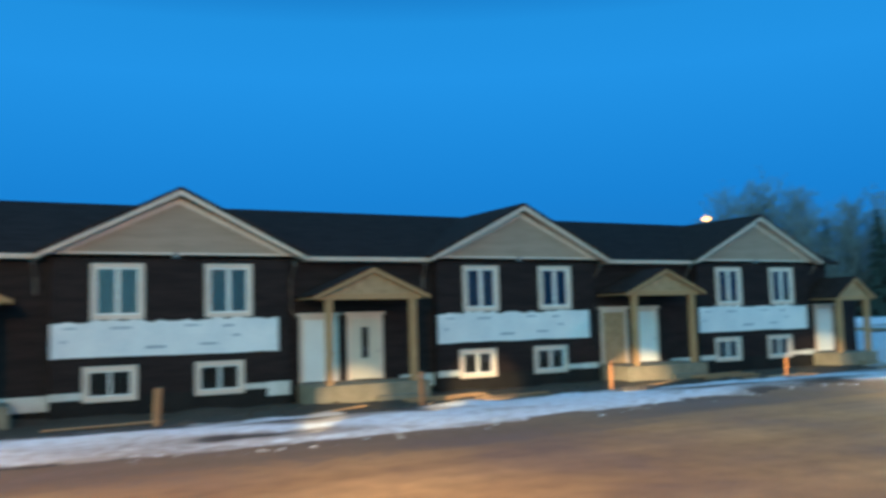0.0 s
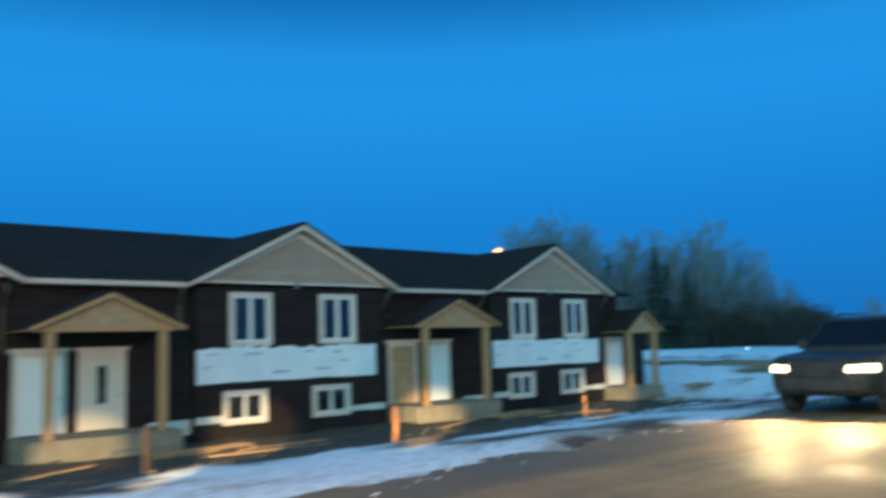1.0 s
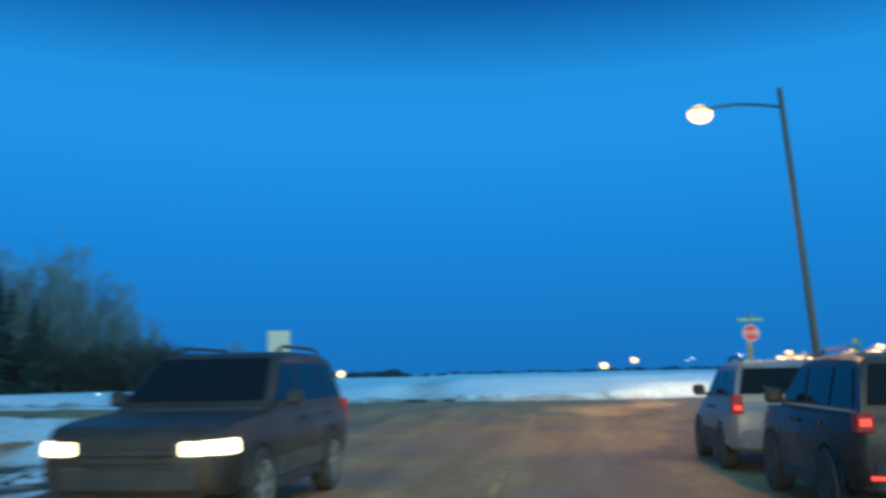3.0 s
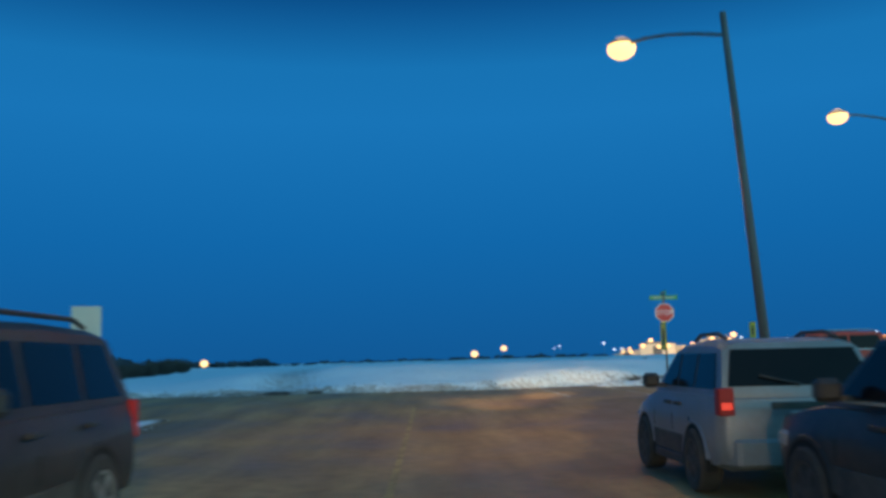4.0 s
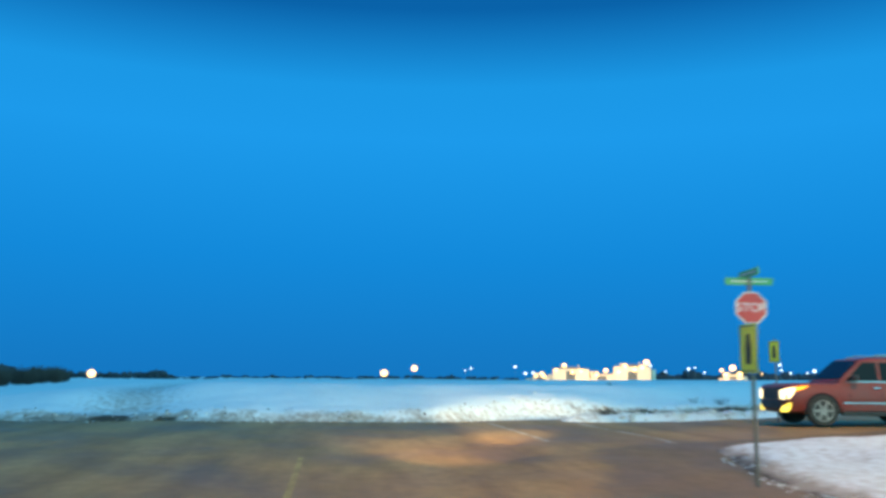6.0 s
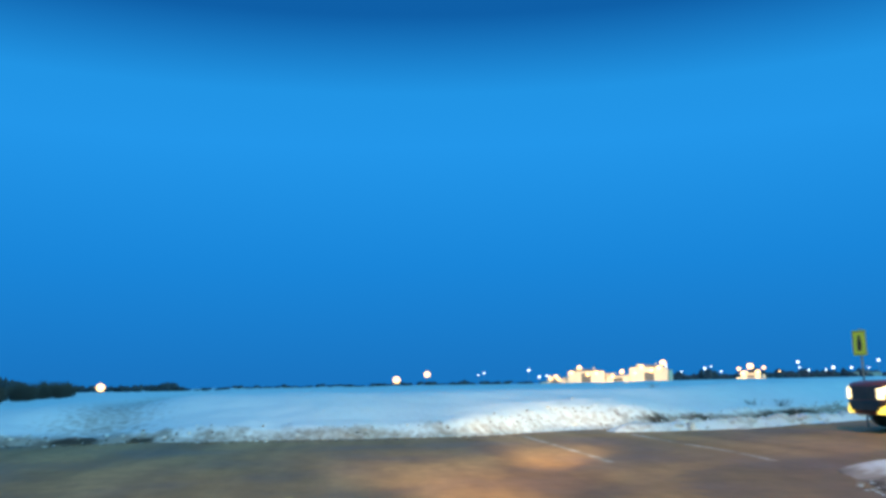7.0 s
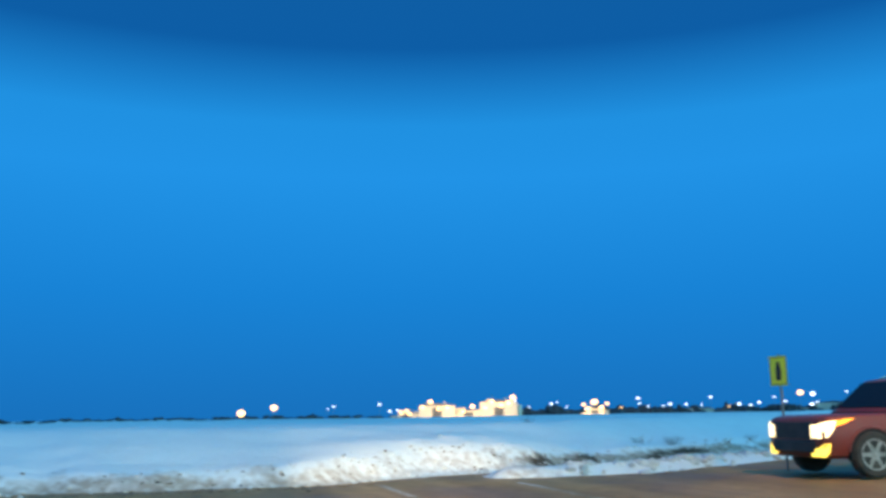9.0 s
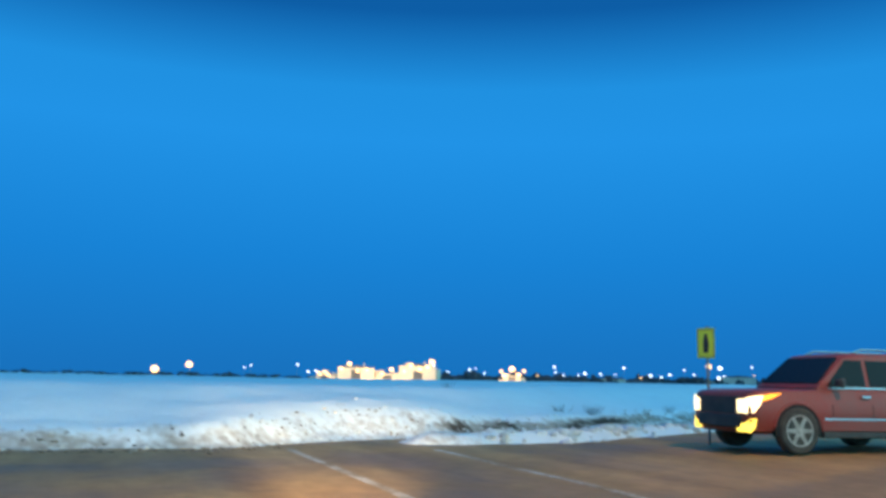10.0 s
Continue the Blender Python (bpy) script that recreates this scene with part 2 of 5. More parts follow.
M_WRAP = material("white_house_wrap", (0.78, 0.80, 0.82), 0.55, second=(0.55, 0.6, 0.66), scale=1.1, amount=0.6, bump=0.6, bump_scale=5)
M_PRINT = material("faded_print", (0.22, 0.30, 0.38), 0.6, second=(0.55, 0.6, 0.66), scale=4, amount=0.9)
M_SHINGLE = material("dark_asphalt_shingles", (0.024, 0.0145, 0.013), 0.95, spec=0.12, second=(0.044, 0.028, 0.025), scale=1.5, amount=0.9, bump=0.8, bump_scale=9, stretch=(1, 3, 3))
M_TAR = material("black_foundation_coating", (0.014, 0.012, 0.012), 0.9, spec=0.2, second=(0.032, 0.027, 0.024), scale=1.2, bump=0.4, bump_scale=12)
M_PARGE = material("pale_foundation_board", (0.66, 0.66, 0.64), 0.8, second=(0.45, 0.43, 0.4), scale=1.5, amount=0.8, bump=0.3, bump_scale=14)
M_PINE = material("raw_pine_timber", (0.47, 0.265, 0.13), 0.7, second=(0.33, 0.175, 0.08), scale=2.2, amount=0.8, bump=0.25, bump_scale=20, stretch=(6, 6, 0.8))
M_OSB = material("plywood_sheathing", (0.45, 0.285, 0.16), 0.75, second=(0.32, 0.19, 0.10), scale=5, amount=0.9, bump=0.2, bump_scale=30)
M_CONCRETE = material("brownish_concrete", (0.27, 0.225, 0.165), 0.85, second=(0.17, 0.14, 0.10), scale=2.4, amount=0.8, bump=0.4, bump_scale=25)
M_ROOMSHADE = material("painted_room_shade", (0.012, 0.013, 0.015), 0.9, spec=0.1, scale=1)
M_PANE = glass("window_glass")
M_METAL = material("galvanised_steel", (0.22, 0.225, 0.23), 0.55, 0.5, scale=4, amount=0.5)
M_POLE = material("weathered_pole", (0.20, 0.165, 0.145), 0.9, second=(0.12, 0.10, 0.088), scale=2, amount=0.9, bump=0.5, bump_scale=12, stretch=(5, 5, 0.5))


# ---- mesh helpers ----
def box(bm, x0, x1, y0, y1, z0, z1):
    v = [bm.verts.new((x, y, z)) for z in (z0, z1) for y in (y0, y1) for x in (x0, x1)]
    for f in ((0, 2, 3, 1), (4, 5, 7, 6), (0, 1, 5, 4), (2, 6, 7, 3), (0, 4, 6, 2), (1, 3, 7, 5)):
        bm.faces.new([v[i] for i in f])


def prism(bm, pts, axis, a, b):
    """A polygon swept from a to b along an axis; pts lie in the other two axes, in order x, y, z."""
    def at(p, d):
        q = list(p)
        q.insert("xyz".index(axis), d)
        return bm.verts.new(q)
    lo, hi = [at(p, a) for p in pts], [at(p, b) for p in pts]
    n = len(pts)
    bm.faces.new(lo[::-1]), bm.faces.new(hi)
    for i in range(n):
        bm.faces.new((lo[i], lo[(i + 1) % n], hi[(i + 1) % n], hi[i]))


def tube(bm, p, q, r, s=None, n=10, caps=True):
    p, q, s = Vector(p), Vector(q), r if s is None else s
    d = (q - p).normalized()
    u = d.orthogonal().normalized()
    w = d.cross(u)
    rings = [[bm.verts.new(c + k * (u * math.cos(6.28319 * i / n) + w * math.sin(6.28319 * i / n))) for i in range(n)] for c, k in ((p, r), (q, s))]
    for i in range(n):
        bm.faces.new((rings[0][i], rings[0][(i + 1) % n], rings[1][(i + 1) % n], rings[1][i]))
    if caps:
        bm.faces.new(rings[0][::-1]), bm.faces.new(rings[1])


def holed_wall(bm, x0, x1, y0, y1, z0, z1, holes):
    """An upright wall, one closed piece, with rectangular openings (xa, xb, za, zb) right through it."""
    xs = sorted({x0, x1, *[h[0] for h in holes], *[h[1] for h in holes]})
    zs = sorted({z0, z1, *[h[2] for h in holes], *[h[3] for h in holes]})

    def solid(i, j):
        if not (0 <= i < len(xs) - 1 and 0 <= j < len(zs) - 1):
            return False
        x, z = (xs[i] + xs[i + 1]) / 2, (zs[j] + zs[j + 1]) / 2
        return not any(h[0] < x < h[1] and h[2] < z < h[3] for h in holes)
    grid = {}

    def v(i, j, k):
        if (i, j, k) not in grid:
            grid[i, j, k] = bm.verts.new((xs[i], (y0, y1)[k], zs[j]))
        return grid[i, j, k]
    for i in range(len(xs) - 1):
        for j in range(len(zs) - 1):
            if solid(i, j):
                for k in (0, 1):
                    bm.faces.new((v(i, j, k), v(i + 1, j, k), v(i + 1, j + 1, k), v(i, j + 1, k)))
                for (di, dj), (p, q) in (((-1, 0), ((i, j), (i, j + 1))), ((1, 0), ((i + 1, j), (i + 1, j + 1))), ((0, -1), ((i, j), (i + 1, j))), ((0, 1), ((i, j + 1), (i + 1, j + 1)))):
                    if not solid(i + di, j + dj):
                        bm.faces.new((v(*p, 0), v(*q, 0), v(*q, 1), v(*p, 1)))


def mesh_of(name, bm, mat, bevel=0.0):
    if bevel:
        bmesh.ops.remove_doubles(bm, verts=bm.verts, dist=1e-5)
        bmesh.ops.bevel(bm, geom=[e for e in bm.edges if e.is_manifold and e.calc_face_angle(0) > 0.5], offset=bevel, segments=1, affect="EDGES")
    bmesh.ops.recalc_face_normals(bm, faces=bm.faces)
    me = bpy.data.meshes.new(name)
    bm.to_mesh(me), bm.free()
    me.materials.append(mat)
    return me


def part(name, bm, mat, parent=None, label="", bevel=0.0, at=(0, 0, 0), smooth=False):
    ob = new(name, bm if isinstance(bm, bpy.types.Mesh) else mesh_of(name, bm, mat, bevel))
    if smooth:
        for f in ob.data.polygons:
            f.use_smooth = True
    ob.parent = parent
    ob.location = at
    return tagged(ob, label)


def empty(name, m, label, category, group="", kind=""):
    ob = new(name)
    ob.empty_display_size = 0.3
    ob.matrix_world = m
    return tagged(ob, label, category, group, kind)


def made(fn, *a):
    bm = bmesh.new()
    fn(bm, *a)
    return bm


# ---- the lie of the land ----
def smooth(a, b, v):
    t = min(1, max(0, (v - a) / (b - a)))
    return t * t * (3 - 2 * t)


def left_edge(x):
    return 9.8 + 1.1 * smooth(3, 16, x) + 2.9 * smooth(16, 36, x) + 12 * max(0, (x - 39.5) / 3.5) ** 2.2


def right_edge(x):
    return -1.3 + 2.4 * smooth(28.5, 31.5, x) - 0.20 * max(0, x - 32) - 0.50 * max(0, x - 41.5)


def recede(y):
    """The far side of the crossing road swings away to the south."""
    return 0.40 * max(0, min(-y - 4.5, 20))


def bank_foot(y):
    """Where the snow bank across the junction begins: it steps back behind a sanded pull-in south of the heap."""
    return 50.6 + 2.5 * (1 - smooth(-0.3, 3.6, y)) + 1.3 * (1 - smooth(-4.5, -1.8, y)) + recede(y) + 0.35 * n3(0, y, 0.16, 60) + 0.22 * n3(0, y, 0.7, 61)


def base(x, y):
    """Height of the bare ground and roads."""
    z = 0.22 * smooth(36, 45, x) + 0.016 * max(0, min(-y - 2, 20)) * smooth(40, 46, x)
    if y > 10 and x < 60:
        z -= 1.25 * smooth(11, 25, y) * (1 - smooth(36.5, 45, x))
    return z


def road_gap(x, y):
    """Metres outside the carriageway: negative on the road."""
    if x < -3:
        main = max(y - 9.8, -1.3 - y)
    else:
        main = max(y - left_edge(min(x, 47)), right_edge(min(x, 47)) - y)
    side = max(x - 2.5, -4.5 - x, y - 3)             # the lane from which the car turned
    foot = bank_foot(y)
    cross = max(x - foot, 41.9 - x, 0.35 * (y - 24))
    if x > foot:
        return max(x - foot, 0.35 * (y - 24))
    return min(main if x < 47 else 9, cross if x > 41.9 else 9, side)


def n3(x, y, s, k=0.0):
    return noise.noise(Vector((x * s, y * s, k)))


def track(x, y):
    """A farm track cut through the bank into the field."""
    return math.exp(-((y - 12.9 - 0.06 * (x - 52) + 0.4 * n3(x, y, 0.2, 50)) / 1.5) ** 2) * (1 - smooth(62, 95, x)) if x > 50 else 0.0


def snow_height(x, y):
    g = road_gap(x, y)
    depth = 0.10 * smooth(-0.1, 0.9, g + 0.45 * n3(x, y, 0.7) + 0.25 * n3(x, y, 2.1, 3)) - 0.07
    if x > 48.5:
        d = x - bank_foot(y) + 0.3 * n3(x, y, 0.35, 5) + 0.15 * n3(x, y, 1.2, 6)
        low = smooth(12, 20, y - 0.12 * (x - 52))            # the field lies lower to the north
        depth += (0.26 + 0.06 * n3(x, y, 0.5, 2)) * smooth(-0.1, 0.9, d) * (1 - 0.4 * low) + 0.80 * smooth(0.2, 5.5, d) * (1 - 0.8 * low)
        depth -= 0.30 * track(x, y) * smooth(0, 1.5, d)
        depth += (0.05 * n3(x, y, 1.3, 7) + 0.06 * n3(x, y, 2.7, 9) + 0.05 * n3(x, y, 5.5, 13)) * smooth(0, 0.3, d) * (1 - smooth(0.9, 2.6, d))
        depth += 0.04 * n3(x, y, 0.25, 14) * smooth(2, 6, d)
        # low ploughed ridge along the carriageway, with a gap behind it
        ridge = smooth(-2.0, -1.1, -y - 2.4) * (1 - smooth(10, 40, -y)) if y < 0 else 0.0
        rx = x - 51.6 - recede(y) - 0.25 * n3(0, y, 0.3, 62) - 0.10 * n3(0, y, 1.4, 63)
        depth += ridge * (0.27 + 0.10 * n3(x, y, 1.5, 4) + 0.05 * n3(x, y, 4.2, 16)) * (smooth(-0.5, -0.1, rx) - smooth(0.25, 0.7, rx))
        # heap shaped and placed to fit the camera's view of the headlit patch
        heap = math.exp(-((y + 0.2 + 0.3 * n3(x, y, 0.9, 44)) / 3.0) ** 2) * math.exp(-((d - 1.6) / 1.5) ** 2)
        depth += heap * (0.40 + 0.07 * n3(x, y, 1.1, 41) + 0.05 * n3(x, y, 2.4, 42))
        depth -= 0.2 * smooth(20, 120, d)
    else:
        depth += 0.05 * n3(x, y, 0.8, 11) * smooth(0.3, 1.5, g)
        if y < 3 and x > 28:
            depth += 0.10 * smooth(-0.1, 0.8, g) + 0.22 * smooth(0.2, 4.5, g + 0.35 * n3(x, y, 0.6, 17)) * (0.95 + 0.35 * n3(x, y, 0.4, 6)) + 0.05 * n3(x, y, 1.6, 18) * smooth(0.2, 0.8, g)
        if y > 14:
            depth += 0.10 * n3(x, y, 0.55, 8) + 0.05 * n3(x, y, 1.7, 12)
    return depth


def earth_share(x, y):
    """0 under clean snow, 1 where the soil is bare."""
    e = 0.30
    if y > 10 and x < 42:
        e = 0.30 + 0.55 * smooth(13.6, 16.5, y - 0.8 - 6.2 * smooth(14, 33, x) + 1.5 * n3(x, y, 0.25, 1)) * (1 - smooth(34.5, 38, x))
        e += 0.2 * smooth(0.12, 0.4, n3(x, y, 0.22, 20)) * (1 - smooth(26, 34, x))
        e += 0.40 * smooth(0.0, 0.45, n3(0.35 * x, 1.3 * y, 0.8, 40)) * (1 - smooth(24, 36, x))
    g = road_gap(x, y)
    e += 0.32 * (1 - smooth(0.0, 0.8, g)) * (1 if x < 49 else 0.4)
    if y < 3 and 28 < x < 49:
        e += 0.10 * (1 - smooth(0.1, 1.0, g + 0.5 * n3(x, y, 0.8, 19)))
    if x > 49:
        d = x - bank_foot(y)
        e = max(0.18, e - 0.2)
        along = smooth(1.6, 3.6, -y)
        e = min(e, 0.18) + (0.28 - 0.15 * math.exp(-((y + 0.2) / 2.6) ** 2)) * (1 - 0.8 * along) * (1 - smooth(0.1, 1.3, d + 0.7 * n3(x, y, 1.6, 15)))
        e += 0.21 * track(x, y)
        if y < -1:
            rx = x - recede(y)
            e -= 0.30 * along * (smooth(51.0, 51.3, rx) - smooth(52.0, 52.3, rx))
            # dark strip placed on the bank slope to fit the camera's view
            e += 0.44 * along * math.exp(-((d - 0.35 - 0.15 * n3(x, y, 0.8, 64)) / 0.22) ** 2)
    return e


def icy(x, y):
    """1 on the grey frozen slush beside the corner and thin bands of it between the wheel tracks."""
    edge = 4.1 - 0.19 * (x - 29.5) - 0.054 * max(0, x - 38) ** 1.6 + 0.5 * n3(x, y, 0.5, 30)
    strip = (1 - smooth(-0.5, 0.5, y - edge)) * smooth(23, 27, x) * (1 - smooth(42.0, 43.6, x + 0.4 * y))
    verge = 0.80 * (1 - smooth(0.6, 2.3, left_edge(min(x, 47)) - y + 0.6 * n3(0.2 * x, y, 0.9, 32))) * (1 - smooth(38, 42, x)) if y > 4 else 0
    foot = 0.35 * smooth(bank_foot(y) - 1.6, bank_foot(y) - 0.4, x) * (0.5 + n3(x, y, 0.4, 33))
    return max(0.9 * strip, verge, foot, 0.52 * smooth(0.08, 0.5, n3(0.10 * x, y, 0.75, 31)))


def spread(lo, hi, step, far, grow=1.35):
    """Even steps between lo and hi, then ever longer ones out to far on both sides."""
    mid = list(np.arange(lo, hi + step / 2, step))
    out, s, v = [], step, mid[-1]
    while v < far:
        s *= grow
        v += s
        out.append(v)
    inn, s, v = [], step, mid[0]
    while v > -far:
        s *= grow
        v -= s
        inn.append(v)
    return inn[::-1] + mid + out


def sheet(name, xs, ys, height, keep, mat):
    idx, verts, faces = {}, [], []
    for j, y in enumerate(ys):
        for i, x in enumerate(xs):
            idx[i, j] = len(verts)
            verts.append((x, y, height(x, y)))
    for j in range(len(ys) - 1):
        for i in range(len(xs) - 1):
            if keep((xs[i] + xs[i + 1]) / 2, (ys[j] + ys[j + 1]) / 2):
                faces.append((idx[i, j], idx[i + 1, j], idx[i + 1, j + 1], idx[i, j + 1]))
    me = bpy.data.meshes.new(name)
    me.from_pydata(verts, [], faces)
    me.polygons.foreach_set("use_smooth", [True] * len(faces))
    me.materials.append(mat)
    return new(name, me)


GX = sorted([x for x in spread(-12, 68, 0.4, 4200) if not 49 < x < 57] + list(np.arange(49, 57.1, 0.16)))
ground = sheet("ground", GX, spread(-24, 34, 0.3, 4200), lambda x, y: base(x, y) + snow_height(x, y), lambda x, y: True, M_GROUND)
attr = ground.data.attributes.new("earth", "FLOAT", "POINT")
attr.data.foreach_set("value", [earth_share(v.co.x, v.co.y) for v in ground.data.vertices])
tagged(ground, "snow-covered ground with bare dark soil by the houses", "ground", kind="structure")
road = sheet("road", list(np.arange(-40, 66.5, 0.5)), list(np.arange(-60, 60, 0.5)), lambda x, y: base(x, y) + 0.012 * n3(x, y, 0.5), lambda x, y: road_gap(x, y) < 0.75, M_ROAD)
ice = road.data.attributes.new("ice", "FLOAT", "POINT")
ice.data.foreach_set("value", [icy(v.co.x, v.co.y) for v in road.data.vertices])
tagged(road, "brown frozen road with slush and wheel tracks", "road", kind="structure")


# ---- the row of houses ----
UNIT, FIRST, FACE = 12.97, 2.5, 27.78       # spacing, first unit, plane of the gabled bays
WALL_Y = FACE + 0.40                        # wall with the doors, set back
RIDGE_Y, RIDGE_Z, EAVE_Z = 33.2, 6.0, 3.62
LEFT_END, RIGHT_END = -4.6, 36.5
WINDOWS = ((0.16, 1.70), (3.58, 5.11))      # both windows of a bay, from the unit's origin
CELLARS = ((-0.06, 1.50), (3.26, 4.82))
row = empty("townhouse_row", pose(0, 0, 0), "unfinished dark brown townhouse row with cream gables on bare soil", "house")


def at_unit(k):
    return FIRST + k * UNIT


def window_parts(x0, x1, z0, z1, y, trim, name, s=0.052):
    """One window: casing with two casements, sash bars and panes, glazed in front of a near-black panel."""
    bm, t = bmesh.new(), trim
    holed_wall(bm, x0, x1, y - 0.045, y + 0.02, z0, z1, [(x0 + t, x1 - t, z0 + t, z1 - t)])
    frame_mesh = mesh_of(name, bm, M_TRIM, 0.008)
    bm, xm = bmesh.new(), (x0 + x1) / 2
    holed_wall(bm, x0 + t, x1 - t, y - 0.02, y + 0.05, z0 + t, z1 - t, [(x0 + t + s, xm - s, z0 + t + s, z1 - t - s), (xm + s, x1 - t - s, z0 + t + s, z1 - t - s)])
    sash_mesh = mesh_of("sash", bm, M_WHITE, 0.008)
    panes = []
    for a, b in ((x0 + t + s, xm - s), (xm + s, x1 - t - s)):
        panes.append(mesh_of("pane", made(box, a - 0.01, b + 0.01, y + 0.010, y + 0.022, z0 + t + s - 0.01, z1 - t - s + 0.01), M_PANE))
    return frame_mesh, sash_mesh, panes


def place_window(meshes, dx, label):
    w = part(meshes[0].name.split(".")[0], meshes[0], None, row, label, at=(dx, 0, 0))
    part("sash", meshes[1], None, w)
    for p in meshes[2]:
        q = part("pane", p, None, w)
        q.visible_shadow = False
    return w


UPPER = [window_parts(a, b, 1.72, 3.44, FACE, 0.13, "window") for a, b in WINDOWS]
LOWER = [window_parts(a, b, -0.76, 0.30, FACE, 0.15, "cellar_window", 0.034) for a, b in CELLARS]
BAYS = (0, 1, 2)
# walls
bm = bmesh.new()
box(bm, LEFT_END, RIGHT_END, WALL_Y, WALL_Y + 0.2, -0.62, EAVE_Z)
part("wall", bm, M_SIDING, row)
bm = bmesh.new()
box(bm, LEFT_END, LEFT_END + 0.2, WALL_Y + 0.2, 38.2, -0.62, EAVE_Z)
prism(bm, [(WALL_Y + 0.2, EAVE_Z), (38.2, EAVE_Z), (RIDGE_Y, RIDGE_Z - 0.2)], "x", LEFT_END, LEFT_END + 0.2)
part("end_wall", bm, M_SIDING, row)
bm = bmesh.new()
box(bm, RIGHT_END - 0.2, RIGHT_END, WALL_Y + 0.2, 38.2, -0.62, EAVE_Z)
prism(bm, [(WALL_Y + 0.2, EAVE_Z), (38.2, EAVE_Z), (RIDGE_Y, RIDGE_Z - 0.2)], "x", RIGHT_END - 0.2, RIGHT_END)
part("end_wall", bm, M_SIDING, row)
part("back_wall", made(box, LEFT_END, RIGHT_END, 38.2, 38.4, -0.62, EAVE_Z), M_SIDING, row)
bm = bmesh.new()
box(bm, LEFT_END - 0.02, RIGHT_END + 0.02, WALL_Y - 0.02, WALL_Y + 0.24, -1.9, -0.62)
box(bm, LEFT_END - 0.02, LEFT_END + 0.2, WALL_Y + 0.24, 38.4, -1.9, -0.62)
box(bm, RIGHT_END - 0.2, RIGHT_END + 0.02, WALL_Y + 0.24, 38.4, -1.9, -0.62)
part("foundation", bm, M_TAR, row)
# main roof: two slopes with thickness
bm = bmesh.new()
y_f, y_b = WALL_Y - 0.45, 2 * RIDGE_Y - WALL_Y + 0.45
z_f = EAVE_Z + 0.1
prism(bm, [(y_f, z_f), (RIDGE_Y, RIDGE_Z), (y_b, z_f), (y_b, z_f - 0.12), (RIDGE_Y, RIDGE_Z - 0.14), (y_f, z_f - 0.12)], "x", LEFT_END - 0.5, RIGHT_END + 0.45)
part("roof", bm, M_SHINGLE, row)
# eaves gutter and soffit between the bays
GUTTER = mesh_of("gutter", made(prism, [(y_f - 0.12, z_f - 0.02), (y_f, z_f - 0.02), (y_f, z_f - 0.16), (y_f - 0.08, z_f - 0.16)], "x", -6.05, -1.25), M_TRIM, 0.01)
SOFFIT = mesh_of("soffit", made(box, -6.05, -1.25, y_f + 0.004, WALL_Y, z_f - 0.165, z_f - 0.125), M_TRIM)


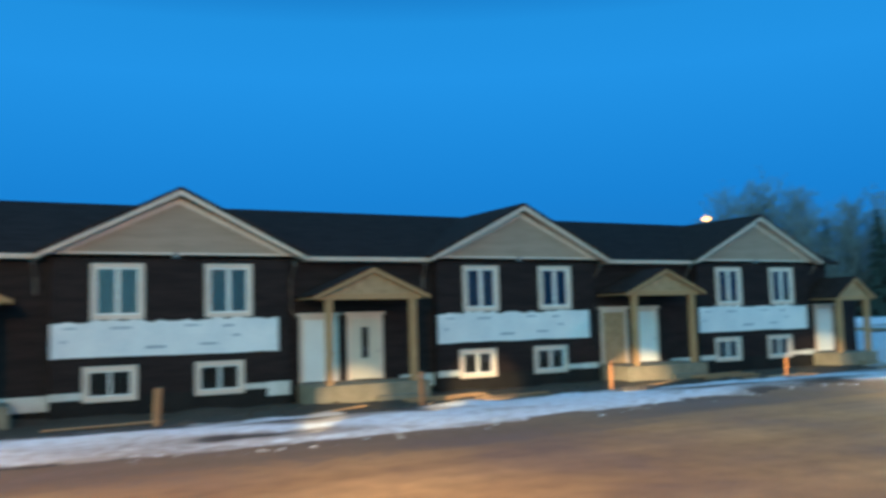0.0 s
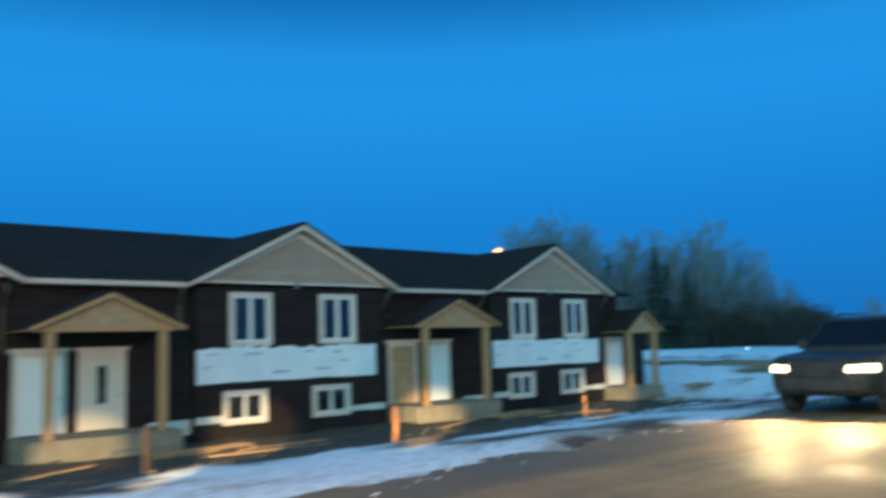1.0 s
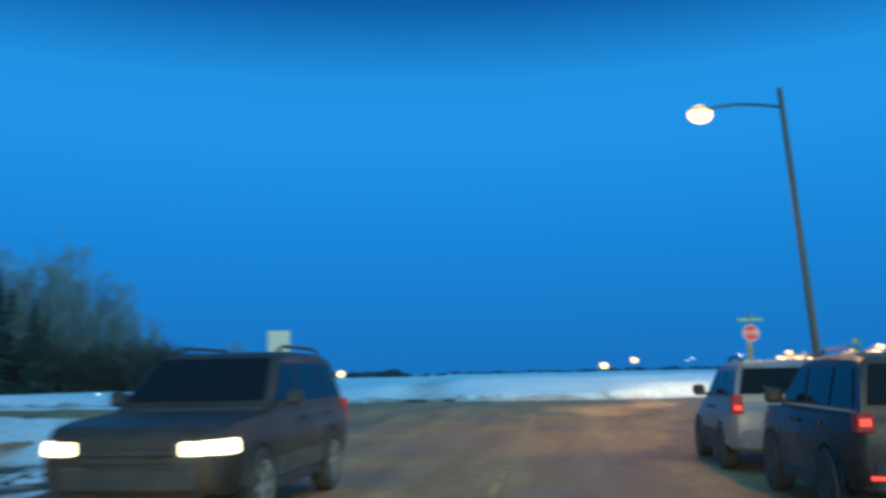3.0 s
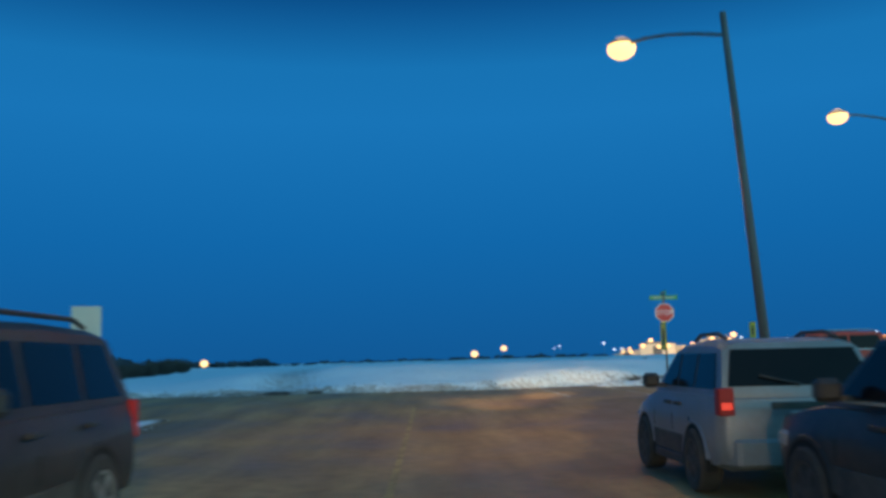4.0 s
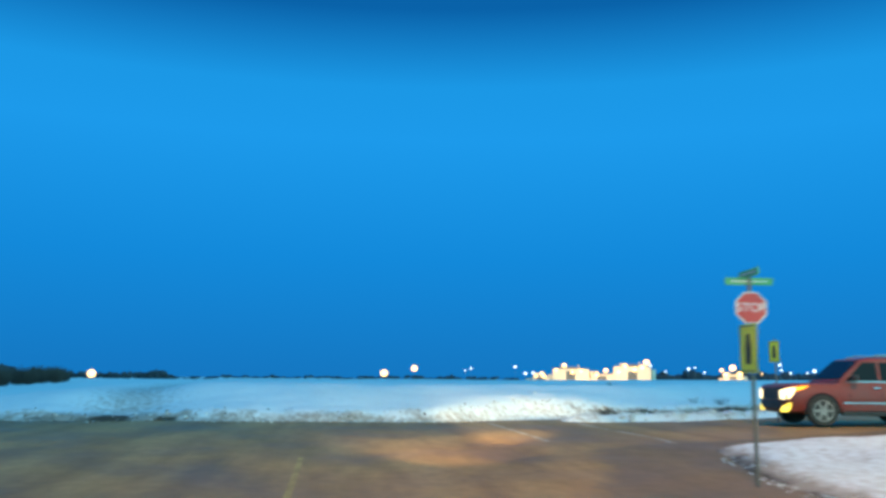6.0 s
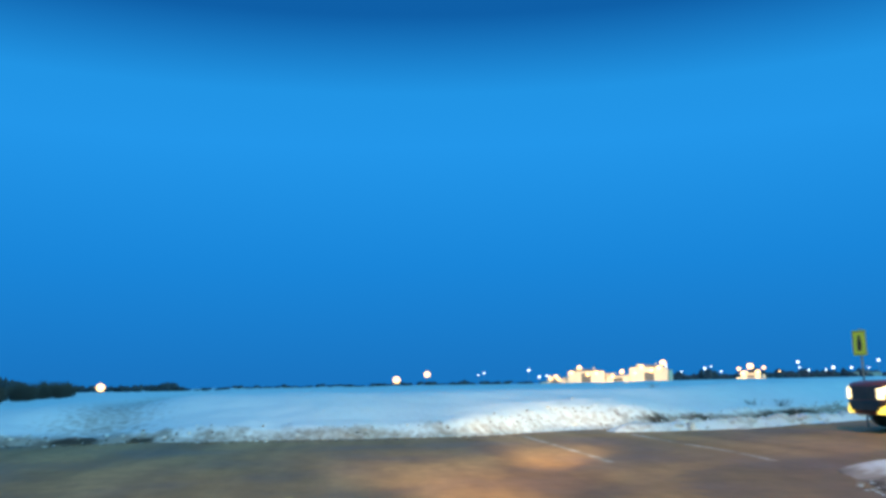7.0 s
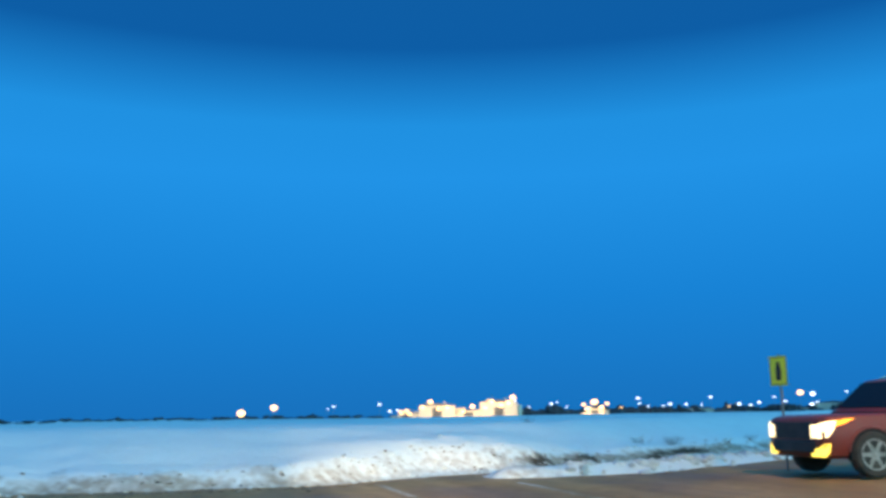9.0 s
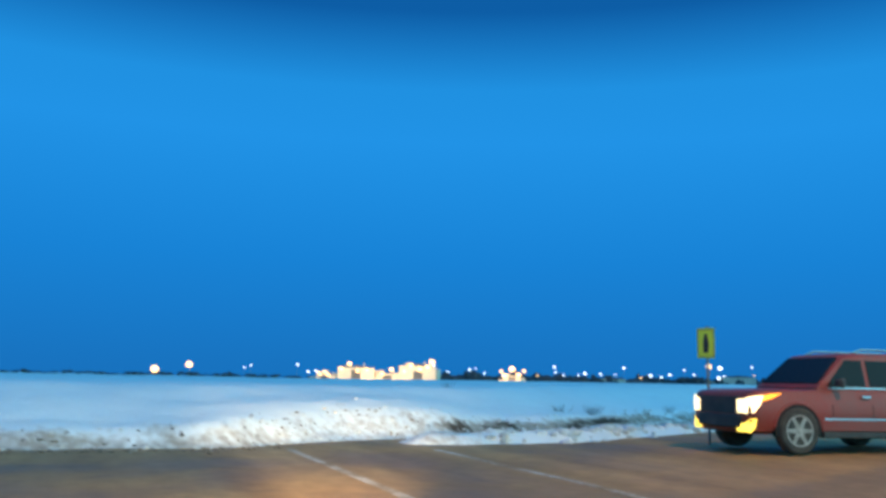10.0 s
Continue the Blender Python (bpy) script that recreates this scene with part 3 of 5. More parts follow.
def bay(k):
    x = at_unit(k)
    bm = bmesh.new()
    holes = [(a + 0.05, b - 0.05, 1.77, 3.39) for a, b in WINDOWS] + [(a + 0.05, b - 0.05, -0.71, 0.25) for a, b in CELLARS]
    holed_wall(bm, -0.95, 6.35, FACE + 0.02, WALL_Y - 0.004, -0.62, EAVE_Z + 0.12, [h if h[2] > 0 else (h[0], h[1], -0.62, h[3]) for h in holes])
    part("bay_wall", bm, M_SIDING, row, at=(x, 0, 0))
    bm = bmesh.new()
    holed_wall(bm, -0.97, 6.37, FACE + 0.012, WALL_Y - 0.024, -1.9, -0.62, [(a + 0.05, b - 0.05, -0.71, -0.62) for a, b in CELLARS])
    part("foundation", bm, M_TAR, row, at=(x, 0, 0))
    # near-black panels close behind the glass: the unlit rooms' shade is painted in
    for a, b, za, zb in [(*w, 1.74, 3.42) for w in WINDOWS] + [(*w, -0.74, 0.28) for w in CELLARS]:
        part("room_shade_panel", made(box, a + 0.02, b - 0.02, WALL_Y - 0.06, WALL_Y - 0.005, za, zb), M_ROOMSHADE, row, at=(x, 0, 0))
    # band left unclad, in house wrap
    torn = random.Random(31 + k)
    top = [(-0.95 + 6.94 * i / 40, 1.60 + torn.uniform(0, 0.09) + (0.07 if any(a + 0.1 < -0.95 + 6.94 * i / 40 < b - 0.1 for a, b in WINDOWS) and i % 3 else 0)) for i in range(41)]
    low = [(-0.95 + 6.94 * i / 12, 0.56 + torn.uniform(-0.02, 0.02)) for i in range(12, -1, -1)]
    wrap = part("house_wrap", made(prism, low[::-1] + top[::-1], "y", FACE - 0.012, FACE + 0.016), M_WRAP, row, "white house-wrap band with faded print", at=(x, 0, 0))
    for u, v, s in ((0.3, 1.43, 0.5), (1.7, 1.40, 0.75), (3.9, 1.44, 0.6), (5.1, 1.40, 0.45), (2.7, 0.78, 0.75), (4.35, 0.84, 0.7), (0.25, 1.02, 0.25), (5.4, 1.08, 0.3)):
        part("print_bar", made(box, u - 0.95, u - 0.95 + 0.8 * s, FACE - 0.016, FACE - 0.011, v, v + 0.05 + 0.05 * (7 * u % 1)), M_PRINT, wrap)
    # gable: panel, raked boards, fascia, roof
    c, half, zf, za = 2.76, 4.08, 3.78, 5.82
    part("gable_panel", made(prism, [(c - half + 0.3, zf), (c + half - 0.3, zf), (c, za - 0.2)], "y", FACE - 0.02, FACE + 0.2), M_SHAKE, row, "taupe shake gable", at=(x, 0, 0))
    for s in (-1, 1):
        run = (za - zf) / half
        bm = bmesh.new()
        prism(bm, [(c, za), (c + s * half, zf), (c + s * half, zf - 0.2), (c, za - 0.22)], "y", FACE - 0.42, FACE - 0.36)
        part("rake_board", bm, M_TRIM, row, bevel=0.01, at=(x, 0, 0))
        bm = bmesh.new()
        prism(bm, [(c, za - 0.30), (c + s * (half - 0.5), zf + 0.02), (c + s * (half - 0.78), zf + 0.02), (c, za - 0.46)], "y", FACE - 0.06, FACE - 0.025)
        part("frieze_board", bm, M_TRIM, row, at=(x, 0, 0))
        bm = bmesh.new()
        d = 0.05
        deep = RIDGE_Y - 0.2
        prism(bm, [(c, za + d), (c + s * (half + 0.06), zf - 0.03 + d), (c + s * (half + 0.06), zf - 0.1), (c, za - 0.06)], "y", FACE - 0.45, deep)
        part("gable_roof", bm, M_SHINGLE, row, at=(x, 0, 0))
        bm = bmesh.new()
        prism(bm, [(c, za - 0.1), (c + s * (half - 0.02), zf - 0.15), (c + s * (half - 0.02), zf - 0.19), (c, za - 0.14)], "y", FACE - 0.355, FACE - 0.022)
        part("gable_soffit", bm, M_TRIM, row, at=(x, 0, 0))
    part("fascia", made(box, c - half + 0.02, c + half - 0.02, FACE - 0.05, FACE + 0.01, zf - 0.18, zf + 0.01), M_TRIM, row, bevel=0.01, at=(x, 0, 0))
    bm = bmesh.new()
    tube(bm, (c - 0.1, FACE - 0.05, zf - 0.1), (c - 0.1, FACE - 0.13, zf - 0.1), 0.12, 0.10, 14)
    part("vent_cap", bm, M_METAL, row, "round grey vent cap", at=(x, 0, 0))
    # pale foundation strip stepping down between cellar windows and porches
    for xa, xb, za, zb in ((4.83, 5.6, -0.66, -0.48), (5.604, 6.38, -0.92 if k == 0 else -0.68, -0.46), (-0.97, -0.07, -0.68, -0.46)):
        part("foundation_strip", made(box, xa, xb, FACE - 0.012, FACE + 0.008, za, zb), M_PARGE, row, at=(x, 0, 0))
    part("foundation_strip", made(box, -2.35, -0.974, WALL_Y - 0.035, WALL_Y - 0.022, -0.98, -0.52), M_PARGE, row, at=(x, 0, 0))
    for side, (a, b) in enumerate(WINDOWS):
        place_window(UPPER[side], x, "white casement window with cream casing")
    for side, (a, b) in enumerate(CELLARS):
        place_window(LOWER[side], x, "low cellar window with wide cream casing")


for k in BAYS:
    bay(k)
for k in (0, 1, 2):
    part("gutter", GUTTER, None, row, at=(at_unit(k), 0, 0))
    part("soffit", SOFFIT, None, row, at=(at_unit(k), 0, 0))


def pipe(bm, pts, r=0.033):
    for p, q in zip(pts, pts[1:]):
        tube(bm, p, q, r, n=8)


DOWNSPOUT = mesh_of("downspout", made(pipe, [(6.55, y_f - 0.06, z_f - 0.14), (6.55, y_f - 0.06, z_f - 0.35), (6.55, WALL_Y - 0.06, z_f - 0.75), (6.55, WALL_Y - 0.06, 1.9), (6.75, WALL_Y - 0.10, 1.6)]), M_SPOUT)
DOWNSPOUT_B = mesh_of("downspout", made(pipe, [(-1.45, y_f - 0.06, z_f - 0.14), (-1.45, y_f - 0.06, z_f - 0.3), (-1.35, WALL_Y - 0.06, z_f - 0.7), (-1.35, WALL_Y - 0.06, 2.5)]), M_SPOUT)
for k in (0, 1, 2):
    part("downspout", DOWNSPOUT, None, row, at=(at_unit(k), 0, 0))
    part("downspout", DOWNSPOUT_B, None, row, at=(at_unit(k), 0, 0))


# ---- porches ----
def door(x0, x1, z0, z1, lite, mat, k, label):
    X = at_unit(k)
    bm = bmesh.new()
    holed_wall(bm, x0, x1, WALL_Y - 0.06, WALL_Y - 0.004, z0, z1, [(x0 + 0.12, x1 - 0.12, z0, z1 - 0.14)])
    box(bm, x0 - 0.09, x1 + 0.09, WALL_Y - 0.10, WALL_Y - 0.004, z1, z1 + 0.10)
    d = part("door", bm, M_TRIM, row, label, bevel=0.008, at=(X, 0, 0))
    bm = bmesh.new()
    a, b, t = x0 + 0.12, x1 - 0.12, z1 - 0.14
    m = (a + b) / 2
    if lite:
        holed_wall(bm, a, b, WALL_Y - 0.04, WALL_Y - 0.006, z0 + 0.02, t, [(m - 0.14, m + 0.14, z0 + 0.75, t - 0.3)])
    else:
        box(bm, a, b, WALL_Y - 0.04, WALL_Y - 0.006, z0 + 0.02, t)
        for za, zb in ((z0 + 0.2, z0 + 0.9), (z0 + 1.05, t - 0.2)):
            for xa, xb in ((a + 0.1, m - 0.06), (m + 0.06, b - 0.1)):
                box(bm, xa, xb, WALL_Y - 0.048, WALL_Y - 0.039, za, zb)
    leaf = part("door_leaf", bm, mat, d)
    if lite:
        part("door_glass", made(box, m - 0.15, m + 0.15, WALL_Y - 0.028, WALL_Y - 0.018, z0 + 0.74, t - 0.29), M_PANE, d, "narrow glass lite")
    bm = bmesh.new()
    tube(bm, (b - 0.07, WALL_Y - 0.10, z0 + 0.98), (b - 0.07, WALL_Y - 0.03, z0 + 0.98), 0.03, n=10)
    part("door_knob", bm, M_METAL, d)


def porch(k, drop=0.0, x_shift=0.0, wide=1.0):
    """A timber gable on two posts over a concrete landing with two doors."""
    X, c, f = at_unit(k) + x_shift, 8.86, FACE - 1.35
    deck = -0.62
    slab = part("porch", made(box, c - 2.11 * wide, c + 2.09 * wide, f - 0.10, WALL_Y - 0.03, -1.75, deck), M_CONCRETE, row, "timber porch on a concrete landing", bevel=0.02, at=(X, 0, 0))
    part("step", made(box, c, c + 1.5 * wide, f - 0.45, f - 0.104, -1.75, -1.02), M_CONCRETE, slab, bevel=0.02)
    top = 2.18 - drop
    for px in (c - 1.54 * wide, c + 1.54 * wide):
        part("post", made(box, px - 0.11, px + 0.11, f, f + 0.22, deck, top), M_PINE, slab, bevel=0.012)
    part("beam", made(box, c - 1.9 * wide, c + 1.9 * wide, f + 0.01, f + 0.21, top + 0.002, top + 0.2), M_PINE, slab, bevel=0.012)
    zr, ze, half = 3.28 - drop, 2.33 - drop, 2.12 * wide
    part("gable_board", made(prism, [(c - half + 0.3, top + 0.2), (c + half - 0.3, top + 0.2), (c, zr - 0.12)], "y", f + 0.05, f + 0.12), M_OSB, slab)
    for s in (-1, 1):
        part("rake_board", made(prism, [(c, zr), (c + s * half, ze), (c + s * half, ze - 0.15), (c, zr - 0.17)], "y", f - 0.16, f - 0.10), M_PINE, slab, bevel=0.008)
        part("porch_roof", made(prism, [(c, zr + 0.04), (c + s * (half + 0.04), ze + 0.02), (c + s * (half + 0.04), ze - 0.04), (c, zr - 0.02)], "y", f - 0.18, WALL_Y - 0.01), M_SHINGLE, slab)
        part("porch_soffit", made(prism, [(c, zr - 0.06), (c + s * (half - 0.02), ze - 0.08), (c + s * (half - 0.02), ze - 0.11), (c, zr - 0.09)], "y", f - 0.095, WALL_Y - 0.012), M_OSB, slab)


for k in (-1, 0, 1):
    porch(k)
    door(6.85, 8.25, -0.60, 1.68, False, M_OSB if k == 1 else M_WHITE, k, "boarded plywood door" if k == 1 else "plain white entry door")
    door(8.60, 9.95, -0.60, 1.68, k != 1, M_WHITE if k == 1 else M_DOOR, k, "plain white entry door" if k == 1 else "cream entry door with a narrow glass lite")
porch(2, 0.35, x_shift=-1.2, wide=0.64)
bm = bmesh.new()
box(bm, RIGHT_END + 0.004, RIGHT_END + 2.0, WALL_Y, WALL_Y + 2.2, -1.7, 2.1)
part("vestibule_wall", bm, M_SIDING, row)
door(7.0, 8.3, -0.60, 1.60, False, M_WHITE, 2, "plain white entry door")


# ---- street furniture ----
M_RED = material("red_sign_face", (0.62, 0.06, 0.045), 0.35, second=(0.5, 0.045, 0.035), scale=3)
M_SIGNWHITE = material("white_sign_film", (0.80, 0.80, 0.78), 0.4, scale=3)
M_GREEN = material("green_sign_film", (0.10, 0.42, 0.13), 0.4, scale=3)
M_LIME = material("lime_sign_film", (0.85, 0.95, 0.05), 0.4, second=(0.75, 0.88, 0.05), scale=3)
M_BLACK = material("black_film", (0.02, 0.02, 0.02), 0.5, scale=3)
M_SIGNBACK = material("dull_aluminium_sheet", (0.50, 0.52, 0.46), 0.5, 0.3, second=(0.40, 0.42, 0.38), scale=2)
M_SODIUM = glow("sodium_lamp_glow", (1.0, 0.56, 0.20), 4.0)
M_FARWARM = glow("warm_yard_light", (1.0, 0.60, 0.25), 2.9)
M_FARWHITE = glow("white_yard_light", (0.80, 0.92, 1.0), 3.0)
M_YELLOWLINE = material("worn_yellow_paint", (0.52, 0.36, 0.12), 0.8, second=(0.27, 0.17, 0.07), scale=2.5, amount=1.0)
M_WHITELINE = material("worn_white_paint", (0.62, 0.56, 0.47), 0.8, second=(0.26, 0.18, 0.09), scale=1.6, amount=1.0)
M_ORANGE = material("orange_brown_wood", (0.50, 0.19, 0.07), 0.8, second=(0.36, 0.17, 0.08), scale=4, amount=0.9)


def ball(bm, c, r, squash=1.0, u=12, v=8):
    bmesh.ops.create_uvsphere(bm, u_segments=u, v_segments=v, radius=r, matrix=Matrix.Translation(c) @ Matrix.Diagonal((1, 1, squash, 1)))


def street_lamp(foot, head, height, label, pole_mat, r=0.13, lean=(0, 0)):
    """A pole with a bent arm reaching to the lamp head; foot and head are plan points, lean is how far the top stands off."""
    f = Vector((*foot, base(*foot)))
    lamp = empty("street_lamp", Matrix.Translation(f), label, "street lamp", "street lamps along the roads")
    off = Vector((*lean, 0))
    d = Vector((head[0] - foot[0], head[1] - foot[1], 0)) - off
    top = height - f.z
    part("pole", made(tube, (0, 0, -0.1), (off.x, off.y, top - 0.1), r, r * 0.62, 14), pole_mat, lamp, smooth=True)
    bm = bmesh.new()
    pts = [off + Vector((0, 0, top - 0.55)) + d * t + Vector((0, 0, 0.65 * math.sin(t * 1.5708))) for t in (0, 0.25, 0.5, 0.75, 1.0)]
    for p, q in zip(pts, pts[1:]):
        tube(bm, p, q, 0.035, n=8)
    part("arm", bm, M_METAL, lamp)
    e = pts[-1]
    bm = bmesh.new()
    ball(bm, e + Vector((0, 0, 0.02)), 0.30, 0.42, 14, 8)
    bmesh.ops.bisect_plane(bm, geom=bm.verts[:] + bm.edges[:] + bm.faces[:], plane_co=e + Vector((0, 0, -0.01)), plane_no=(0, 0, -1), clear_outer=True)
    part("lamp_head", bm, M_METAL, lamp, smooth=True)
    # lens enlarged to stand for the glare round the lamp
    bm = bmesh.new()
    ball(bm, e - Vector((0, 0, 0.06)), 0.31, 0.75, 16, 12)
    part("lens", bm, M_SODIUM, lamp, "glowing amber lens", smooth=True).visible_shadow = False
    return lamp


street_lamp((30.4, 0.25), (32.65, 2.15), 8.1, "tall wooden street lamp with an amber light", M_POLE, 0.098, (0.02, 0.46))
street_lamp((40.4, -9.0), (41.0, -6.7), 8.85, "tall street lamp glowing amber over the junction", M_POLE)
# assumed lamp behind the start, out of view, carrying the added fill light
street_lamp((-5.6, -1.3), (-5.0, 1.2), 8.1, "tall wooden street lamp with an amber light", M_POLE)
street_lamp((51.6, 50.8), (50.0, 49.2), 8.75, "amber street lamp behind the houses", M_POLE)


def text_mesh(body, size, name):
    cu = bpy.data.curves.new(name, "FONT")
    cu.body, cu.size, cu.extrude, cu.align_x, cu.align_y = body, size, 0.002, "CENTER", "CENTER"
    tmp = bpy.data.objects.new(name, cu)
    scene.collection.objects.link(tmp)
    me = bpy.data.meshes.new_from_object(tmp.evaluated_get(bpy.context.evaluated_depsgraph_get()))
    bpy.data.objects.remove(tmp)
    me.name = name
    return me


def face_to(azimuth):
    """Turn a plate whose front is local -y to look along a compass azimuth from +y, clockwise."""
    return pose(0, 0, 0, 0, 0, 180 - azimuth)


def crossing_plate(parent, z, azimuth, w, h, y=-0.04):
    t = face_to(azimuth)
    p = part("crossing_plate", made(box, -w / 2, w / 2, y - 0.004, y, z - h / 2, z + h / 2), M_LIME, parent, "lime crossing plate with a dark emblem", bevel=0.0015)
    p.matrix_local = t
    part("emblem", made(prism, [(-0.07 * w, z + 0.30 * h), (0.08 * w, z + 0.30 * h), (0.17 * w, z - 0.02 * h), (0.12 * w, z - 0.32 * h), (-0.14 * w, z - 0.32 * h), (-0.15 * w, z - 0.02 * h)], "y", y - 0.0085, y - 0.0045), M_BLACK, p)
    part("plate_border", made(lambda bm: holed_wall(bm, -w / 2 + 0.02, w / 2 - 0.02, y - 0.0065, y - 0.0042, z - h / 2 + 0.02, z + h / 2 - 0.02, [(-w / 2 + 0.035, w / 2 - 0.035, z - h / 2 + 0.035, z + h / 2 - 0.035)])), M_BLACK, p)
    return p


def stop_sign(x, y):
    M_POST = material("dull_brown_post", (0.20, 0.165, 0.13), 0.8, second=(0.14, 0.115, 0.09), scale=5)
    s = empty("stop_sign", Matrix.Translation((x, y, base(x, y))), "red octagonal stop sign with green street blades on a steel post", "stop sign")
    part("post", made(box, -0.024, 0.024, -0.024, 0.024, -0.3, 3.06), M_POST, s, bevel=0.006)
    turn = face_to(275)
    z, r = 2.58, 0.258
    plate = part("plate", made(lambda bm: prism(bm, [(r * math.cos(0.3927 + 0.7854 * i), z + r * math.sin(0.3927 + 0.7854 * i)) for i in range(8)], "y", -0.046, -0.04)), M_SIGNWHITE, s, "octagonal plate with a white rim")
    plate.matrix_local = turn
    part("red_face", made(lambda bm: prism(bm, [((r - 0.022) * math.cos(0.3927 + 0.7854 * i), z + (r - 0.022) * math.sin(0.3927 + 0.7854 * i)) for i in range(8)], "y", -0.0495, -0.0464)), M_RED, plate)
    me = text_mesh("STOP", 0.185, "lettering")
    me.materials.clear()
    me.materials.append(M_SIGNWHITE)
    t = part("lettering", me, None, plate, "white word STOP")
    t.matrix_local = pose(0, -0.0515, z, 90, 0, 0)
    crossing_plate(s, 1.98, 0, 0.55, 0.72, -0.05)
    for zz, az in ((2.98, 275), (3.10, 185)):
        b = part("street_blade", made(box, -0.36, 0.36, -0.012, 0.012, zz - 0.055, zz + 0.055), M_GREEN, s, "green street-name blade", bevel=0.002)
        b.matrix_local = face_to(az)
        for side in (-0.0155, 0.0125):
            part("name_bar", made(box, -0.28, 0.28, side, side + 0.003, zz - 0.010, zz + 0.010), M_SIGNWHITE, b)
    return s


stop_sign(37.1, 0.3)
xp, yp = 49.79, -6.90
ped = empty("crossing_sign", Matrix.Translation((xp, yp, base(xp, yp))), "lime pedestrian-crossing sign on a thin steel post by the snow bank", "road sign")
part("post", made(box, -0.022, 0.022, -0.022, 0.022, -0.3, 2.50), M_METAL, ped, bevel=0.006)
crossing_plate(ped, 2.434 - base(xp, yp), 350, 0.48, 0.64)
xb, yb = 32.0, 13.3
back = empty("road_sign", Matrix.Translation((xb, yb, base(xb, yb))), "two pale stacked sign plates on a thin post", "road sign")
part("post", made(box, -0.03, 0.03, -0.03, 0.03, -0.3, 2.8), M_METAL, back, bevel=0.006)
for z0, z1 in ((2.08, 2.82), (1.34, 2.06)):
    p = part("plate", made(box, -0.28, 0.28, -0.045, -0.035, z0, z1), M_SIGNBACK, back, bevel=0.003)
    p.matrix_local = face_to(255)

# worn paint on the road
for nm, x0, x1, y0, y1, mat, lab in (("crosswalk_line", 43.2, 50.4, 1.82, 1.98, M_WHITELINE, "worn white crosswalk line across the road"), ("crosswalk_line", 42.8, 50.2, -0.86, -0.70, M_WHITELINE, "worn white crosswalk line across the road"), ("centre_line", 18.0, 40.5, 6.92, 7.02, M_YELLOWLINE, "worn yellow centre line")):
    xs = list(np.arange(x0, x1 + 0.01, 0.45))
    tagged(sheet(nm, xs, [y0, y1], lambda x, y: base(x, y) + 0.012 * n3(x, y, 0.5) + 0.009, lambda x, y: True, mat), lab, "road marking", kind="structure")

# survey stakes and lumber in front of the houses
for i, (x, y, h, tilt) in enumerate(((2.9, 17.6, 0.85, 3), (8.6, 17.3, 0.80, -2), (13.9, 17.2, 0.80, 2), (23.4, 19.8, 0.75, -3))):
    z = base(x, y) + snow_height(x, y)
    st = new("stake", mesh_of("stake", made(prism, [(-0.07, -0.15), (0.07, -0.15), (0.07, h), (-0.07, h - 0.03)], "y", -0.03, 0.03), M_ORANGE if i else M_PINE, 0.006))
    st.matrix_world = pose(x, y, z, 0, tilt, 35)
    tagged(st, "orange-brown wooden stake driven into the snowy verge" if i else "raw wooden stake driven into the bare soil", "stake", "stakes along the verge")


def plank(x, y, length, turn, w=0.19, lift=0.0, tilt=0.0):
    z = base(x, y) + snow_height(x, y) + 0.03 + lift
    p = new("plank", mesh_of("plank", made(box, -length / 2, length / 2, -w / 2, w / 2, -0.02, 0.02), M_PINE, 0.004))
    p.matrix_world = pose(x, y, z, 0, tilt, turn)
    tagged(p, "raw pine plank lying on the bare soil", "plank", "planks on the building site")


rng = random.Random(4)
for k in (0, 1, 2):
    x = at_unit(k)
    plank(x + 0.2, 24.6, 3.0, 4)
    plank(x + 6.4, 24.3, 2.9, 14, 0.22, 0.03, -3)
    for j in range(4):
        plank(x + 11.0 + 0.2 * rng.random(), 25.2 + 0.25 * j, 3.2, 3 + 6 * rng.random(), 0.2, 0.045 * (j % 2))
    plank(x + 12.2, 23.7, 3.6, -6, 0.24)


# ---- far lights, the plant and the town beyond the snowfield ----
def toward(az, d, x0=34.0, y0=5.4):
    a = radians(az)
    return x0 + d * math.sin(a), y0 + d * math.cos(a)


def far_lamp(x, y, z, r, mat, label, name="yard_lamp"):
    g = base(x, y) + snow_height(x, y)
    lamp = empty(name, Matrix.Translation((x, y, g)), label, "yard lamp", "lamps beyond the field")
    part("pole", made(tube, (0, 0, -0.3), (0, 0, z - g), 0.07, 0.05, 6), M_METAL, lamp)
    # oversized globe: the distant lamp's bloom is put into its size
    bm = bmesh.new()
    ball(bm, (0, 0, z - g), 0.80 * r, 0.9, 12, 8)
    part("glow_globe", bm, mat, lamp, smooth=True)


far_lamp(281, 76, 2.1, 1.5, M_FARWARM, "warm yard lamp at the edge of the snowfield")
far_lamp(385.9, -13.4, 3.8, 1.9, M_FARWARM, "warm yard lamp beyond the snowfield")
far_lamp(399.3, -27.4, 6.1, 1.7, M_FARWARM, "warm yard lamp beyond the snowfield")
far_lamp(64.1, 36.5, 0.55, 0.13, M_FARWHITE, "white lamp in front of the bare trees")
